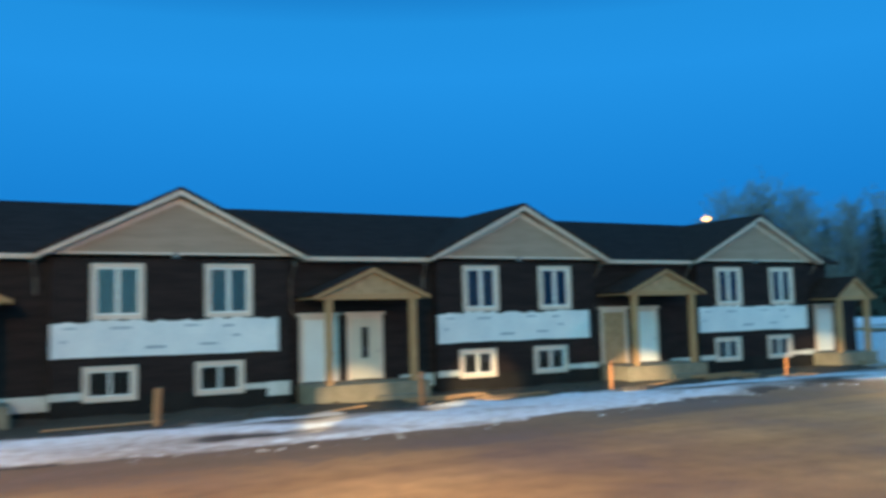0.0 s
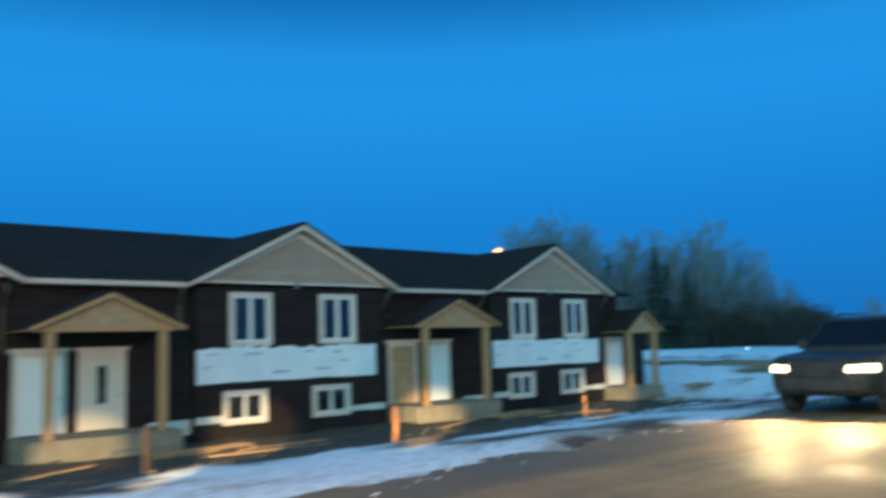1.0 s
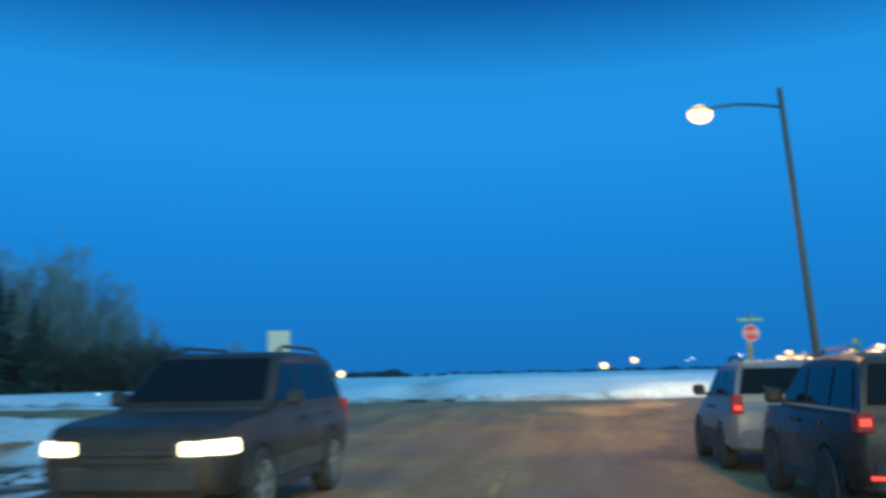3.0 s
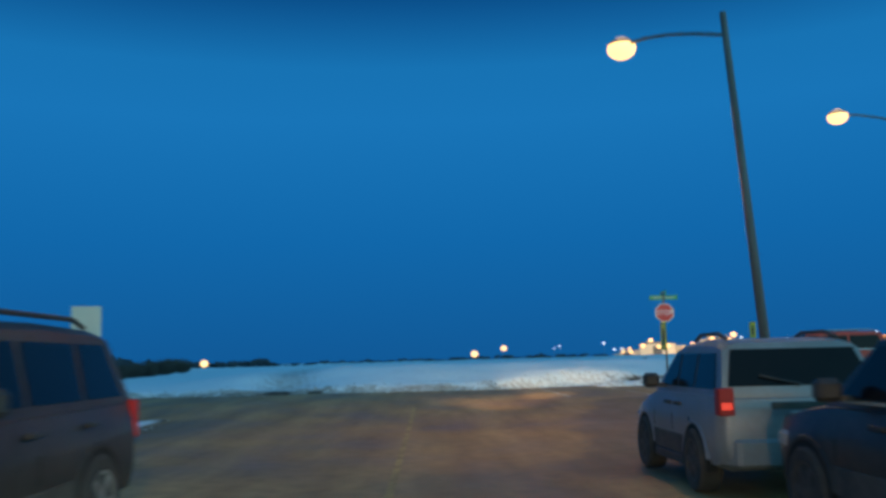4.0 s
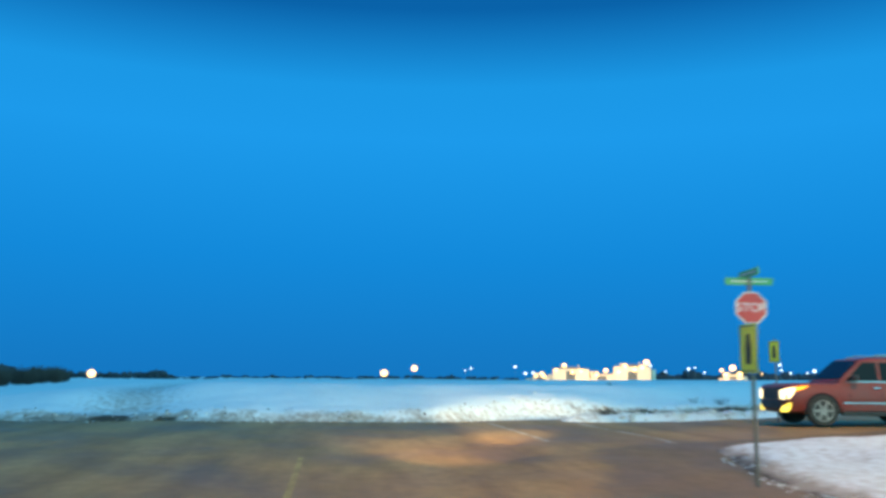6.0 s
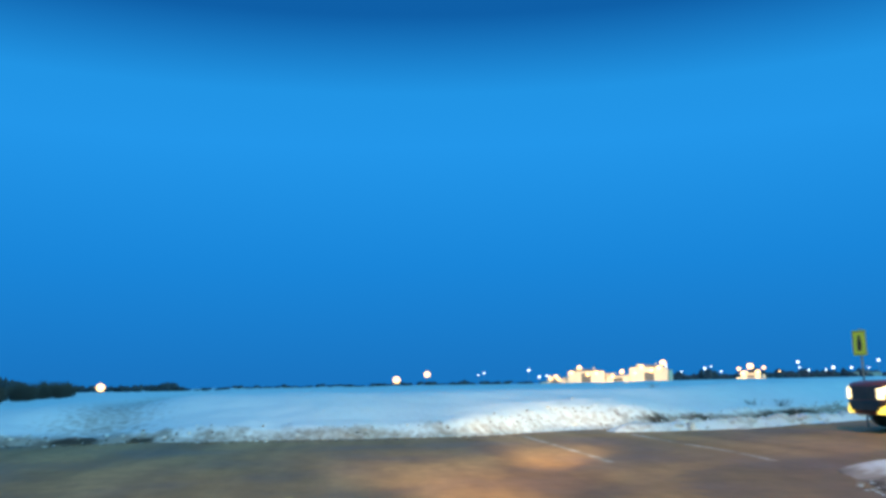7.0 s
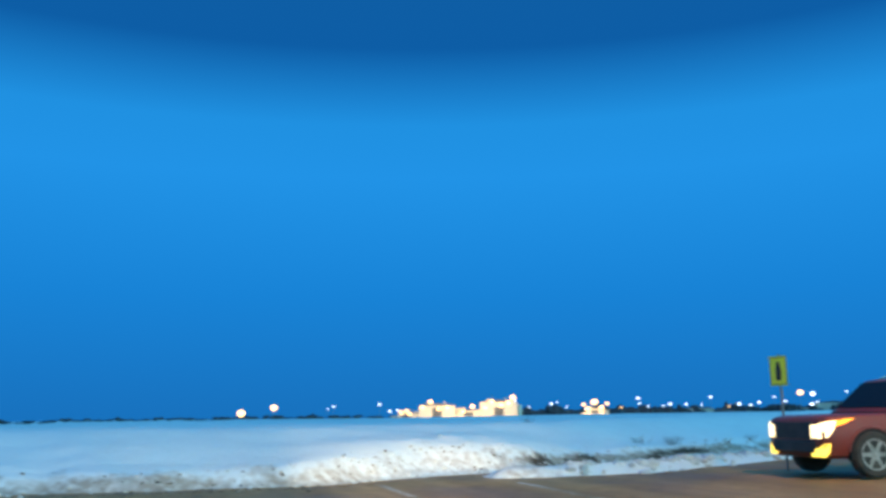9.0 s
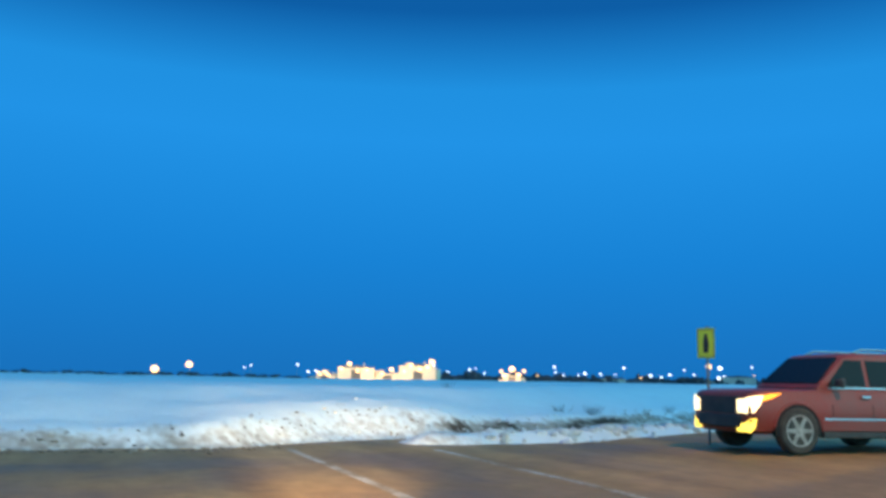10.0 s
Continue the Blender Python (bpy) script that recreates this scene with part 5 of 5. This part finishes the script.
def vehicle(name, m, s, paint, label):
    """A car that faces +x. s: length L, width W, height H, belt, nose (height of the bonnet's front), cowl, roof0, roof1, tail
    (stations along x from the front bumper), wheel radius, axles, pillars."""
    car = empty(name, m, label, "car", "vehicles on the road")
    L, hw, H, belt, lo, fr = s["L"], s["W"] / 2, s["H"], s["belt"], s.get("low", 0.30), s["L"] / 2
    X = lambda d: fr - d

    def ring(x, zl, zt, w):
        h = zt - zl
        half = [(-0.80 * w, zl), (-0.96 * w, zl + 0.08 * h), (-w, zl + 0.30 * h), (-w, zl + 0.62 * h), (-0.975 * w, zl + 0.80 * h), (-0.93 * w, zl + 0.96 * h), (-0.86 * w, zt)]
        return [(x, y, z) for y, z in half] + [(x, -y, z) for y, z in half[::-1]]
    nose = s["nose"]
    st = [(0.0, lo + 0.16, nose - 0.12, 0.80), (0.05, lo + 0.05, nose - 0.04, 0.88), (0.18, lo, nose, 0.955), (0.45, lo, nose + 0.03, 0.99), (s["cowl"] * 0.6, lo, (nose + belt) / 2 + 0.01, 1.0), (s["cowl"], lo, belt, 1.0), (L * 0.5, lo, belt, 1.0), (s["tail"] - 0.15, lo, belt + 0.02, 0.995), (L - 0.14, lo + 0.02, belt + 0.01, 0.97), (L - 0.03, lo + 0.08, belt - 0.04, 0.92), (L, lo + 0.16, belt - 0.12, 0.86)]
    bm = bmesh.new()
    loft(bm, [ring(X(d), a, b, hw * k) for d, a, b, k in st])
    soft(part("body", bm, paint, car), 40)

    def side(z):
        return hw * (0.90 - 0.15 * (z - belt) / (H - belt))

    def cab(x, zt):
        zt = max(zt, belt + 0.03)
        e = min(0.07, (zt - belt) * 0.4)
        half = [(-side(belt - 0.05), belt - 0.05), (-side(zt - e), zt - e), (-side(zt) * 0.97 + 0.02, zt - 0.35 * e), (-side(zt) * 0.80, zt)]
        return [(x, y, z) for y, z in half] + [(x, -y, z) for y, z in half[::-1]]
    bm = bmesh.new()
    r0, r1, tl = s["roof0"], s["roof1"], s["tail"]
    loft(bm, [cab(X(s["cowl"] - 0.05), belt), cab(X(r0), H - 0.06), cab(X(r0 + 0.35), H - 0.015), cab(X((r0 + r1) / 2), H), cab(X(r1 - 0.25), H - 0.02), cab(X(r1), H - 0.06), cab(X(tl), belt + 0.04)])
    soft(part("cabin", bm, paint, car), 35)

    # side glass between the pillars
    za, zb = belt + 0.06, H - 0.16
    front = lambda z: s["cowl"] + 0.10 + (r0 + 0.10 - s["cowl"]) * (z - belt) / (H - belt)
    rear = lambda z: tl - 0.20 + (r1 - tl - 0.02) * (z - belt) / (H - belt)
    marks = [None, *s["pillars"], None]
    for sg in (-1, 1):
        for a, b in zip(marks, marks[1:]):
            pts = [(front(za) if a is None else a + 0.045, za), (rear(za) if b is None else b - 0.045, za), (rear(zb) if b is None else b - 0.045, zb), (front(zb) if a is None else a + 0.045, zb)]
            bm = bmesh.new()
            out = [bm.verts.new((X(d), sg * (side(z) + 0.010), z)) for d, z in pts]
            inn = [bm.verts.new((X(d), sg * (side(z) - 0.02), z)) for d, z in pts]
            bm.faces.new(out), bm.faces.new(inn[::-1])
            for i in range(4):
                bm.faces.new((out[i], out[(i + 1) % 4], inn[(i + 1) % 4], inn[i]))
            part("side_window", bm, M_CARGLASS, car)

        for d in s["pillars"] if s.get("dark_pillars") else ():
            part("pillar_cover", made(lambda b2: prism(b2, [(sg * (side(za) - 0.01), za), (sg * (side(za) + 0.006), za), (sg * (side(zb) + 0.006), zb), (sg * (side(zb) - 0.01), zb)], "x", X(d) - 0.044, X(d) + 0.044)), M_BLACKPLASTIC, car)

    def screen(nm, d0, z0, d1, z1):
        bm = bmesh.new()
        n = Vector((z1 - z0, 0, d1 - d0)).normalized() if d1 > d0 else Vector((-(z1 - z0), 0, -(d1 - d0))).normalized()
        if n.z < 0:
            n = -n
        ps = [Vector((X(d), sg * side(z) * k, z)) for d, z, k, sg in ((d0, z0, 0.93, -1), (d0, z0, 0.93, 1), (d1, z1, 0.90, 1), (d1, z1, 0.90, -1))]
        o, i2 = [bm.verts.new(p + n * 0.014) for p in ps], [bm.verts.new(p - n * 0.03) for p in ps]
        bm.faces.new(o), bm.faces.new(i2[::-1])
        for i in range(4):
            bm.faces.new((o[i], o[(i + 1) % 4], i2[(i + 1) % 4], i2[i]))
        part(nm, bm, M_CARGLASS, car)
    g = lambda t, a, b: a + (b - a) * t
    screen("windscreen", g(0.12, s["cowl"] - 0.05, r0), g(0.12, belt + 0.03, H - 0.06), g(0.92, s["cowl"] - 0.05, r0), g(0.92, belt + 0.03, H - 0.06))
    screen("rear_window", g(0.10, tl, r1), g(0.10, belt + 0.04, H - 0.06), g(0.86, tl, r1), g(0.86, belt + 0.04, H - 0.06))

    # running gear
    wr, tw = s["wheel"], 0.24
    tyre, rim, dish = wheel_meshes(wr, tw, s.get("rim", M_RIM))
    for d in s["axles"]:
        for sg in (-1, 1):
            # black panel on the body side in place of a hollow, shaded wheel well
            part("wheel_arch", made(lambda b2: prism(b2, [(X(d) + (wr + 0.07) * math.cos(t), wr + (wr + 0.06) * math.sin(t)) for t in [math.pi * i / 12 for i in range(13)]] + [(X(d) - wr - 0.07, lo - 0.02), (X(d) + wr + 0.07, lo - 0.02)], "y", *sorted((sg * (hw - 0.10), sg * (hw + 0.008))))), M_HOLLOW, car)
            t = part("wheel", tyre, None, car, "dusty black tyre on an alloy rim")
            t.matrix_local = pose(X(d), sg * (hw - 0.075), wr) @ (pose(0, 0, 0) if sg > 0 else pose(0, 0, 0, 0, 0, 180))
            part("rim", rim, None, t)
            part("rim_back_disc", dish, None, t)
    # bumpers, sills, plates
    part("front_bumper", made(prism, [(X(0.12), -0.80 * hw), (X(-0.04), -0.66 * hw), (X(-0.06), 0), (X(-0.04), 0.66 * hw), (X(0.12), 0.80 * hw)], "z", lo + 0.10, lo + 0.34), s.get("bumper", M_BLACKPLASTIC), car, bevel=0.03)
    part("rear_bumper", made(prism, [(X(L - 0.12), -0.93 * hw), (X(L + 0.05), -0.78 * hw), (X(L + 0.07), 0), (X(L + 0.05), 0.78 * hw), (X(L - 0.12), 0.93 * hw)], "z", lo + 0.06, lo + 0.34), s.get("bumper", M_BLACKPLASTIC), car, bevel=0.03)
    part("number_plate", made(box, X(L + 0.015), X(L - 0.02), -0.16, 0.16, s.get("plate", lo + 0.46), s.get("plate", lo + 0.46) + 0.17), M_PLATE, car, "pale plate with no marks", bevel=0.004)
    for sg in (-1, 1):
        part("sill", made(box, X(s["axles"][1] - wr - 0.12), X(s["axles"][0] + wr + 0.12), *sorted((sg * (hw - 0.16), sg * (hw + 0.012))), lo - 0.05, lo + 0.07), M_BLACKPLASTIC, car, bevel=0.015)
        part("cladding", made(box, X(s["axles"][1] - wr - 0.09), X(s["axles"][0] + wr + 0.09), *sorted((sg * (hw - 0.10), sg * (hw + 0.006))), lo + 0.075, lo + 0.30), s.get("cladding", M_CLADDING), car, "lower side cladding", bevel=0.012)
    # grille with bars
    gz0, gz1 = lo + 0.36, nose - 0.10
    gr = part("grille", made(box, X(0.03), X(-0.012), -s.get("grille", 0.50) * hw, s.get("grille", 0.50) * hw, gz0, gz1), M_BLACKPLASTIC, car, bevel=0.01)
    for i in range(3):
        z = gz0 + (gz1 - gz0) * (i + 0.5) / 3
        part("grille_bar", made(box, X(-0.011), X(-0.022), -(s.get("grille", 0.50) - 0.02) * hw, (s.get("grille", 0.50) - 0.02) * hw, z - 0.018, z + 0.018), s.get("bars", M_CHROME), gr)
    # lamps
    for sg in (-1, 1):
        if s.get("swept"):
            flank = lambda d: hw * float(np.interp(d, (0.0, 0.05, 0.18, 0.45, 0.9), (0.80, 0.88, 0.955, 0.99, 1.0)))

            def corner_lamp(nm, pts, deep, mat, lab=""):
                """A lens that follows the corner of the nose: (distance from the front, height) points, and how far it reaches inwards."""
                bm = bmesh.new()
                out = [bm.verts.new((X(d - 0.012), sg * (flank(d) + 0.006), z)) for d, z in pts]
                inn = [bm.verts.new((X(d - 0.020 if d < 0.1 else d), sg * (flank(d) - deep * hw), z)) for d, z in pts]
                bm.faces.new(out), bm.faces.new(inn[::-1])
                for i in range(len(pts)):
                    j = (i + 1) % len(pts)
                    bm.faces.new((out[i], out[j], inn[j], inn[i]))
                return part(nm, bm, mat, car, lab, bevel=0.008)
            corner_lamp("headlamp", [(0.0, nose - 0.40), (0.0, nose - 0.16), (0.07, nose - 0.11), (0.16, nose - 0.09), (0.28, nose - 0.08), (0.22, nose - 0.24), (0.12, nose - 0.38)], 0.20, s["head"], "bright upright headlamp on the corner")
            corner_lamp("side_marker", [(0.29, nose - 0.085), (0.45, nose - 0.05), (0.62, nose - 0.04), (0.44, nose - 0.12), (0.27, nose - 0.17)], 0.06, M_AMBERTAIL, "amber marker lamp sweeping back")
            corner_lamp("fog_lamp", [(0.0, lo + 0.05), (0.0, lo + 0.17), (0.06, lo + 0.27), (0.15, lo + 0.28), (0.12, lo + 0.12), (0.06, lo + 0.04)], 0.22, s["fog"], "yellow wedge-shaped fog lamp")
        lamp_plan = [(X(-0.018), 0.52), (X(-0.016), 0.78), (X(0.045), 0.895), (X(0.18), 0.972), (X(0.38), 1.002), (X(0.38), 0.80), (X(0.10), 0.52)]
        if not s.get("swept"):
            part("headlamp", made(prism, [(x, sg * k * hw) for x, k in lamp_plan], "z", nose - 0.29, nose - 0.135), s.get("head", M_CLEARLAMP), car, "clear headlamp cover wrapping the corner", bevel=0.03)
        t0, t1 = s.get("tails", (belt - 0.32, belt + 0.05))
        lean = s.get("tail_lean", 0.0)
        tw2 = s.get("tail_wide", 0.16)
        part("tail_lamp", made(lambda b2: prism(b2, [(X(L - 0.14), t0), (X(L + 0.014), t0), (X(L + 0.014 - lean), t1), (X(L - 0.12 - lean), t1)], "y", *sorted((sg * (0.90 * hw - tw2 + 0.02), sg * (0.965 * hw - 0.55 * max(0, t1 - belt) * 0.15))))), s.get("tail_mat", M_TAIL), car, "red tail lamp" if s.get("tail_mat") is not M_AMBERTAIL else "tall lit amber tail lamp", bevel=0.012)
        if s.get("tail_mat") is M_BRAKE:
            part("lit_bulb", made(box, X(L + 0.020), X(L + 0.010), *sorted((sg * (0.90 * hw - tw2 + 0.05), sg * (0.93 * hw))), t0 + 0.06, t0 + 0.13), M_REDGLOW, car, "bright brake bulb behind red glass", bevel=0.004)
        mx = s["cowl"] + 0.32
        mir = part("mirror", made(box, X(mx) - 0.07, X(mx) + 0.07, *sorted((sg * (hw * 0.98), sg * (hw * 0.98 + 0.20))), belt + 0.03, belt + 0.21), M_BLACKPLASTIC, car, bevel=0.04)
        part("mirror_arm", made(box, X(mx) - 0.03, X(mx) + 0.03, *sorted((sg * (hw * 0.86), sg * (hw * 0.99))), belt + 0.03, belt + 0.08), M_BLACKPLASTIC, mir)
        for d in s["handles"]:
            part("door_handle", made(box, X(d) - 0.10, X(d) + 0.10, *sorted((sg * (hw - 0.02), sg * (hw + 0.025))), belt - 0.15, belt - 0.11), s.get("trim", M_BLACKPLASTIC), car, bevel=0.008)
        for d in s["seams"]:
            part("door_gap", made(box, X(d) - 0.007, X(d) + 0.007, *sorted((sg * (hw - 0.06), sg * (hw + 0.002))), lo + 0.34, lo + 0.66 * (belt - lo)), M_HOLLOW, car)
        if s.get("belt_trim"):
            part("belt_trim", made(box, X(rear(za)), X(front(za)), *sorted((sg * (side(belt) - 0.02), sg * (side(belt) + 0.016))), belt + 0.018, belt + 0.045), s["belt_trim"], car)
        for d in s["axles"]:
            lip = bmesh.new()
            rings = []
            for i in range(11):
                t = math.pi * (0.04 + 0.92 * i / 10)
                rings.append([(X(d) + (wr + 0.085 + 0.028 * math.cos(u)) * math.cos(t), sg * (hw - 0.01) + 0.028 * math.sin(u), wr + (wr + 0.075 + 0.028 * math.cos(u)) * math.sin(t)) for u in [math.pi / 3 * k for k in range(6)]])
            loft(lip, rings)
            part("arch_lip", lip, paint, car)
        if s.get("rails"):
            rail = bmesh.new()
            pts = [(X(r0 + 0.35), H - 0.01), (X(r0 + 0.55), H + 0.055), (X(r1 - 0.45), H + 0.055), (X(r1 - 0.2), H - 0.01)]
            for p, q in zip(pts, pts[1:]):
                tube(rail, (p[0], sg * side(H) * 0.86, p[1]), (q[0], sg * side(H) * 0.86, q[1]), 0.022, n=8)
            part("roof_rail", rail, s["rails"], car)
        if "strip" in s:
            part("side_strip", made(box, X(s["axles"][1] - wr - 0.15), X(s["axles"][0] + wr + 0.15), *sorted((sg * (hw - 0.02), sg * (hw + 0.012))), s["strip"], s["strip"] + 0.03), M_CHROME, car)
    # wipers on the windscreen and the panel gap round the bonnet
    for y0 in (-0.55, 0.05):
        part("wiper", made(tube, (X(s["cowl"] + 0.02), y0 * hw, belt + 0.07), (X(s["cowl"] + 0.10), (y0 + 0.5) * hw, belt + 0.14), 0.012, None, 6), M_BLACKPLASTIC, car)
    part("cowl_panel", made(box, X(s["cowl"] + 0.04), X(s["cowl"] - 0.10), -0.84 * hw, 0.84 * hw, belt - 0.01, belt + 0.016), M_BLACKPLASTIC, car)
    part("rear_wiper", made(tube, (X(tl + 0.02), 0, belt + 0.10), (X(tl - 0.03), 0.45 * hw, belt + 0.2), 0.012, None, 6), M_BLACKPLASTIC, car)
    return car


def on_road(x, y, heading):
    """A car's pose: the middle of its footprint, and its heading in degrees from +x, turning left."""
    return pose(x, y, base(x, y) + 0.005, 0, 0, heading)


SILVER = car_paint("dusty_silver_paint", (0.22, 0.235, 0.26))
NAVY = car_paint("dirty_dark_blue_paint", (0.011, 0.012, 0.016))
CHARCOAL = car_paint("dirty_charcoal_paint", (0.022, 0.017, 0.013), 0.5, 0.0)
MAROON = car_paint("dark_red_paint", (0.27, 0.038, 0.026))
van = vehicle("minivan", on_road(25.5, 2.65, 0), dict(L=3.6, W=1.86, H=1.66, belt=1.06, nose=0.86, low=0.28, cowl=1.12, roof0=1.72, roof1=3.32, tail=3.55, wheel=0.34, axles=(0.74, 2.84), pillars=(1.98, 2.62), dark_pillars=True, handles=(1.85, 2.25), seams=(1.2, 2.0, 2.65), tails=(0.86, 1.14), tail_mat=M_BRAKE, rails=M_BLACKPLASTIC, rim=M_DARKRIM, bumper=SILVER, plate=0.72, tail_wide=0.13), SILVER, "silver minivan with lit brake lamps waiting in the slushy lane")
suv = vehicle("suv", on_road(20.85, 2.5, 0), dict(L=3.95, W=1.8, H=1.68, belt=1.08, nose=0.95, low=0.32, cowl=1.1, roof0=1.7, roof1=3.70, tail=3.92, wheel=0.36, axles=(0.80, 3.12), pillars=(2.1, 3.0), handles=(1.95, 2.8), seams=(1.3, 2.1, 3.0), tails=(0.92, 1.10), tail_mat=M_BRAKE, rails=M_CHROME, rim=M_DARKRIM, belt_trim=M_CHROME, plate=0.70, tail_wide=0.13), NAVY, "dirty dark blue sport utility car with lit tail lamps")
truck = vehicle("suv", on_road(20.7, 10.2, 180), dict(L=4.8, W=2.0, H=1.86, belt=1.18, nose=1.08, low=0.36, cowl=1.5, roof0=2.15, roof1=4.45, tail=4.75, wheel=0.40, axles=(0.95, 3.75), pillars=(2.7, 3.7), handles=(2.6, 3.6), seams=(1.7, 2.7, 3.75), tails=(0.85, 1.2), head=M_HEAD, rails=M_BLACKPLASTIC, plate=0.8, bars=M_BLACKPLASTIC), CHARCOAL, "dark mud-splashed sport utility car with bright headlamps")
red = vehicle("suv", on_road(48.0, -8.5, 84), dict(L=5.2, W=2.04, H=1.90, belt=1.18, nose=1.12, low=0.34, cowl=1.55, roof0=2.2, roof1=4.9, tail=5.16, wheel=0.42, axles=(0.98, 3.93), pillars=(2.65, 3.65), handles=(2.5, 3.45), seams=(1.75, 2.65, 3.6), tails=(0.95, 1.72), tail_lean=0.16, tail_wide=0.10, tail_mat=M_AMBERTAIL, head=M_HEADDIM, fog=M_FOG, swept=True, rails=M_CHROME, strip=0.62, trim=M_CHROME, belt_trim=M_CHROME, grille=0.64, bars=M_BLACKPLASTIC, cladding=MAROON), MAROON, "dark red full-size sport utility car crossing the junction")

part("plate_recess", made(box, -2.02, -1.97, -0.42, 0.42, 0.93, 1.00), M_BLACKPLASTIC, van, "black handle strip over the plate", bevel=0.01)
part("light_bar", made(box, 2.35, 2.45, -0.45, 0.45, 0.80, 0.87), M_BLACKPLASTIC, truck, "black bar across the bumper", bevel=0.01)
# red reflectors on the waiting dark car, no lamps but given a glow
part("reflector", made(box, -2.035, -1.99, 0.45, 0.78, 0.50, 0.535), M_REDGLOW, suv, "low red reflector strip with its own glow")
part("reflector", made(box, -2.035, -1.99, -0.78, -0.45, 0.50, 0.535), M_REDGLOW, suv, "low red reflector strip with its own glow")


# ---- crumbs of snow and frozen slush along the bank and verges ----
def clods(name, n, place, size, mat, label, seed):
    r, verts, faces = random.Random(seed), [], []
    for _ in range(n):
        x, y = place(r)
        s = size * r.uniform(0.35, 1.3) ** 1.6
        z = base(x, y) + max(snow_height(x, y), 0) - 0.12 * s
        k, turn = len(verts), r.uniform(0, 6.28)
        for a, b, c in ICO:
            j = r.uniform(0.7, 1.2) * s
            verts.append((x + j * (a * math.cos(turn) - 1.4 * b * math.sin(turn)), y + j * (a * math.sin(turn) + 1.4 * b * math.cos(turn)), z + 0.65 * j * c))
        faces += [tuple(k + i for i in f) for f in ICO_F]
    me = bpy.data.meshes.new(name)
    me.from_pydata(verts, [], faces)
    me.polygons.foreach_set("use_smooth", [True] * len(faces))
    me.materials.append(mat)
    tagged(new(name, me), label, "snow", kind="stuff")


M_CLOD = material("dirty_snow", (0.70, 0.76, 0.79), 0.9, second=(0.40, 0.37, 0.33), scale=1.6, amount=0.8, bump=0.5, bump_scale=9)
M_GRAVEL = material("brown_road_grit", (0.10, 0.072, 0.048), 0.9, second=(0.05, 0.038, 0.028), scale=3, amount=0.9)
clods("snow_clods", 500, lambda r: (lambda y: (bank_foot(y) + r.gauss(0.4, 0.45), y))(r.uniform(-26, 30)), 0.045, M_CLOD, "lumps of ploughed snow along the bank", 3)
clods("verge_crumbs", 200, lambda r: (lambda x: (x, left_edge(x) + abs(r.gauss(0.2, 0.45))))(r.uniform(-8, 40)), 0.03, M_CLOD, "crumbs of dirty snow along the verge", 5)
clods("corner_crumbs", 160, lambda r: (lambda x: (x, right_edge(x) - abs(r.gauss(0.1, 0.3))))(r.uniform(33, 40.5)), 0.03, M_CLOD, "crumbs of dirty snow at the corner", 6)
clods("soil_lumps", 700, lambda r: (r.uniform(-8, 36), r.uniform(15.5, 26.8)), 0.10, M_GRAVEL, "clods of frozen soil in front of the houses", 7)
clods("bank_grit", 2200, lambda r: (lambda y: (bank_foot(y) + r.gauss(0.05, 0.4), y))(r.uniform(-20, 26)), 0.026, M_GRAVEL, "brown frozen grit along the foot of the bank", 8)


def ridge_place(r):
    y = r.uniform(-24, -2.4)
    return 51.55 + recede(y) + r.gauss(0, 0.2), y


clods("ridge_clods", 330, ridge_place, 0.12, M_CLOD, "frozen snow clods along the ploughed ridge", 71)

# dry weeds poking through the snowfield
rng = random.Random(71)
M_WEED = material("dry_weed_stalks", (0.10, 0.075, 0.045), 0.9, second=(0.06, 0.045, 0.03), scale=6)
for x, y, h, n in ((57.0, -7.4, 0.24, 16), (56.7, -8.3, 0.28, 22), (59.6, -4.8, 0.16, 9), (58.4, -12.2, 0.22, 12)):
    bm = bmesh.new()
    for _ in range(n):
        a, k = rng.uniform(0, 6.28), rng.uniform(0.6, 1.0)
        f = Vector((rng.gauss(0, 0.07), rng.gauss(0, 0.10), -0.05))
        tip = f + Vector((0.16 * math.cos(a), 0.22 * math.sin(a), h * k + 0.05))
        tube(bm, f, tip, 0.007, 0.003, 5)
    weed = new("weed_tuft", mesh_of("weed_tuft", bm, M_WEED))
    weed.matrix_world = pose(x, y, base(x, y) + snow_height(x, y))
    tagged(weed, "dry brown weed tuft poking out of the snow", "weed", "weeds in the snowfield")
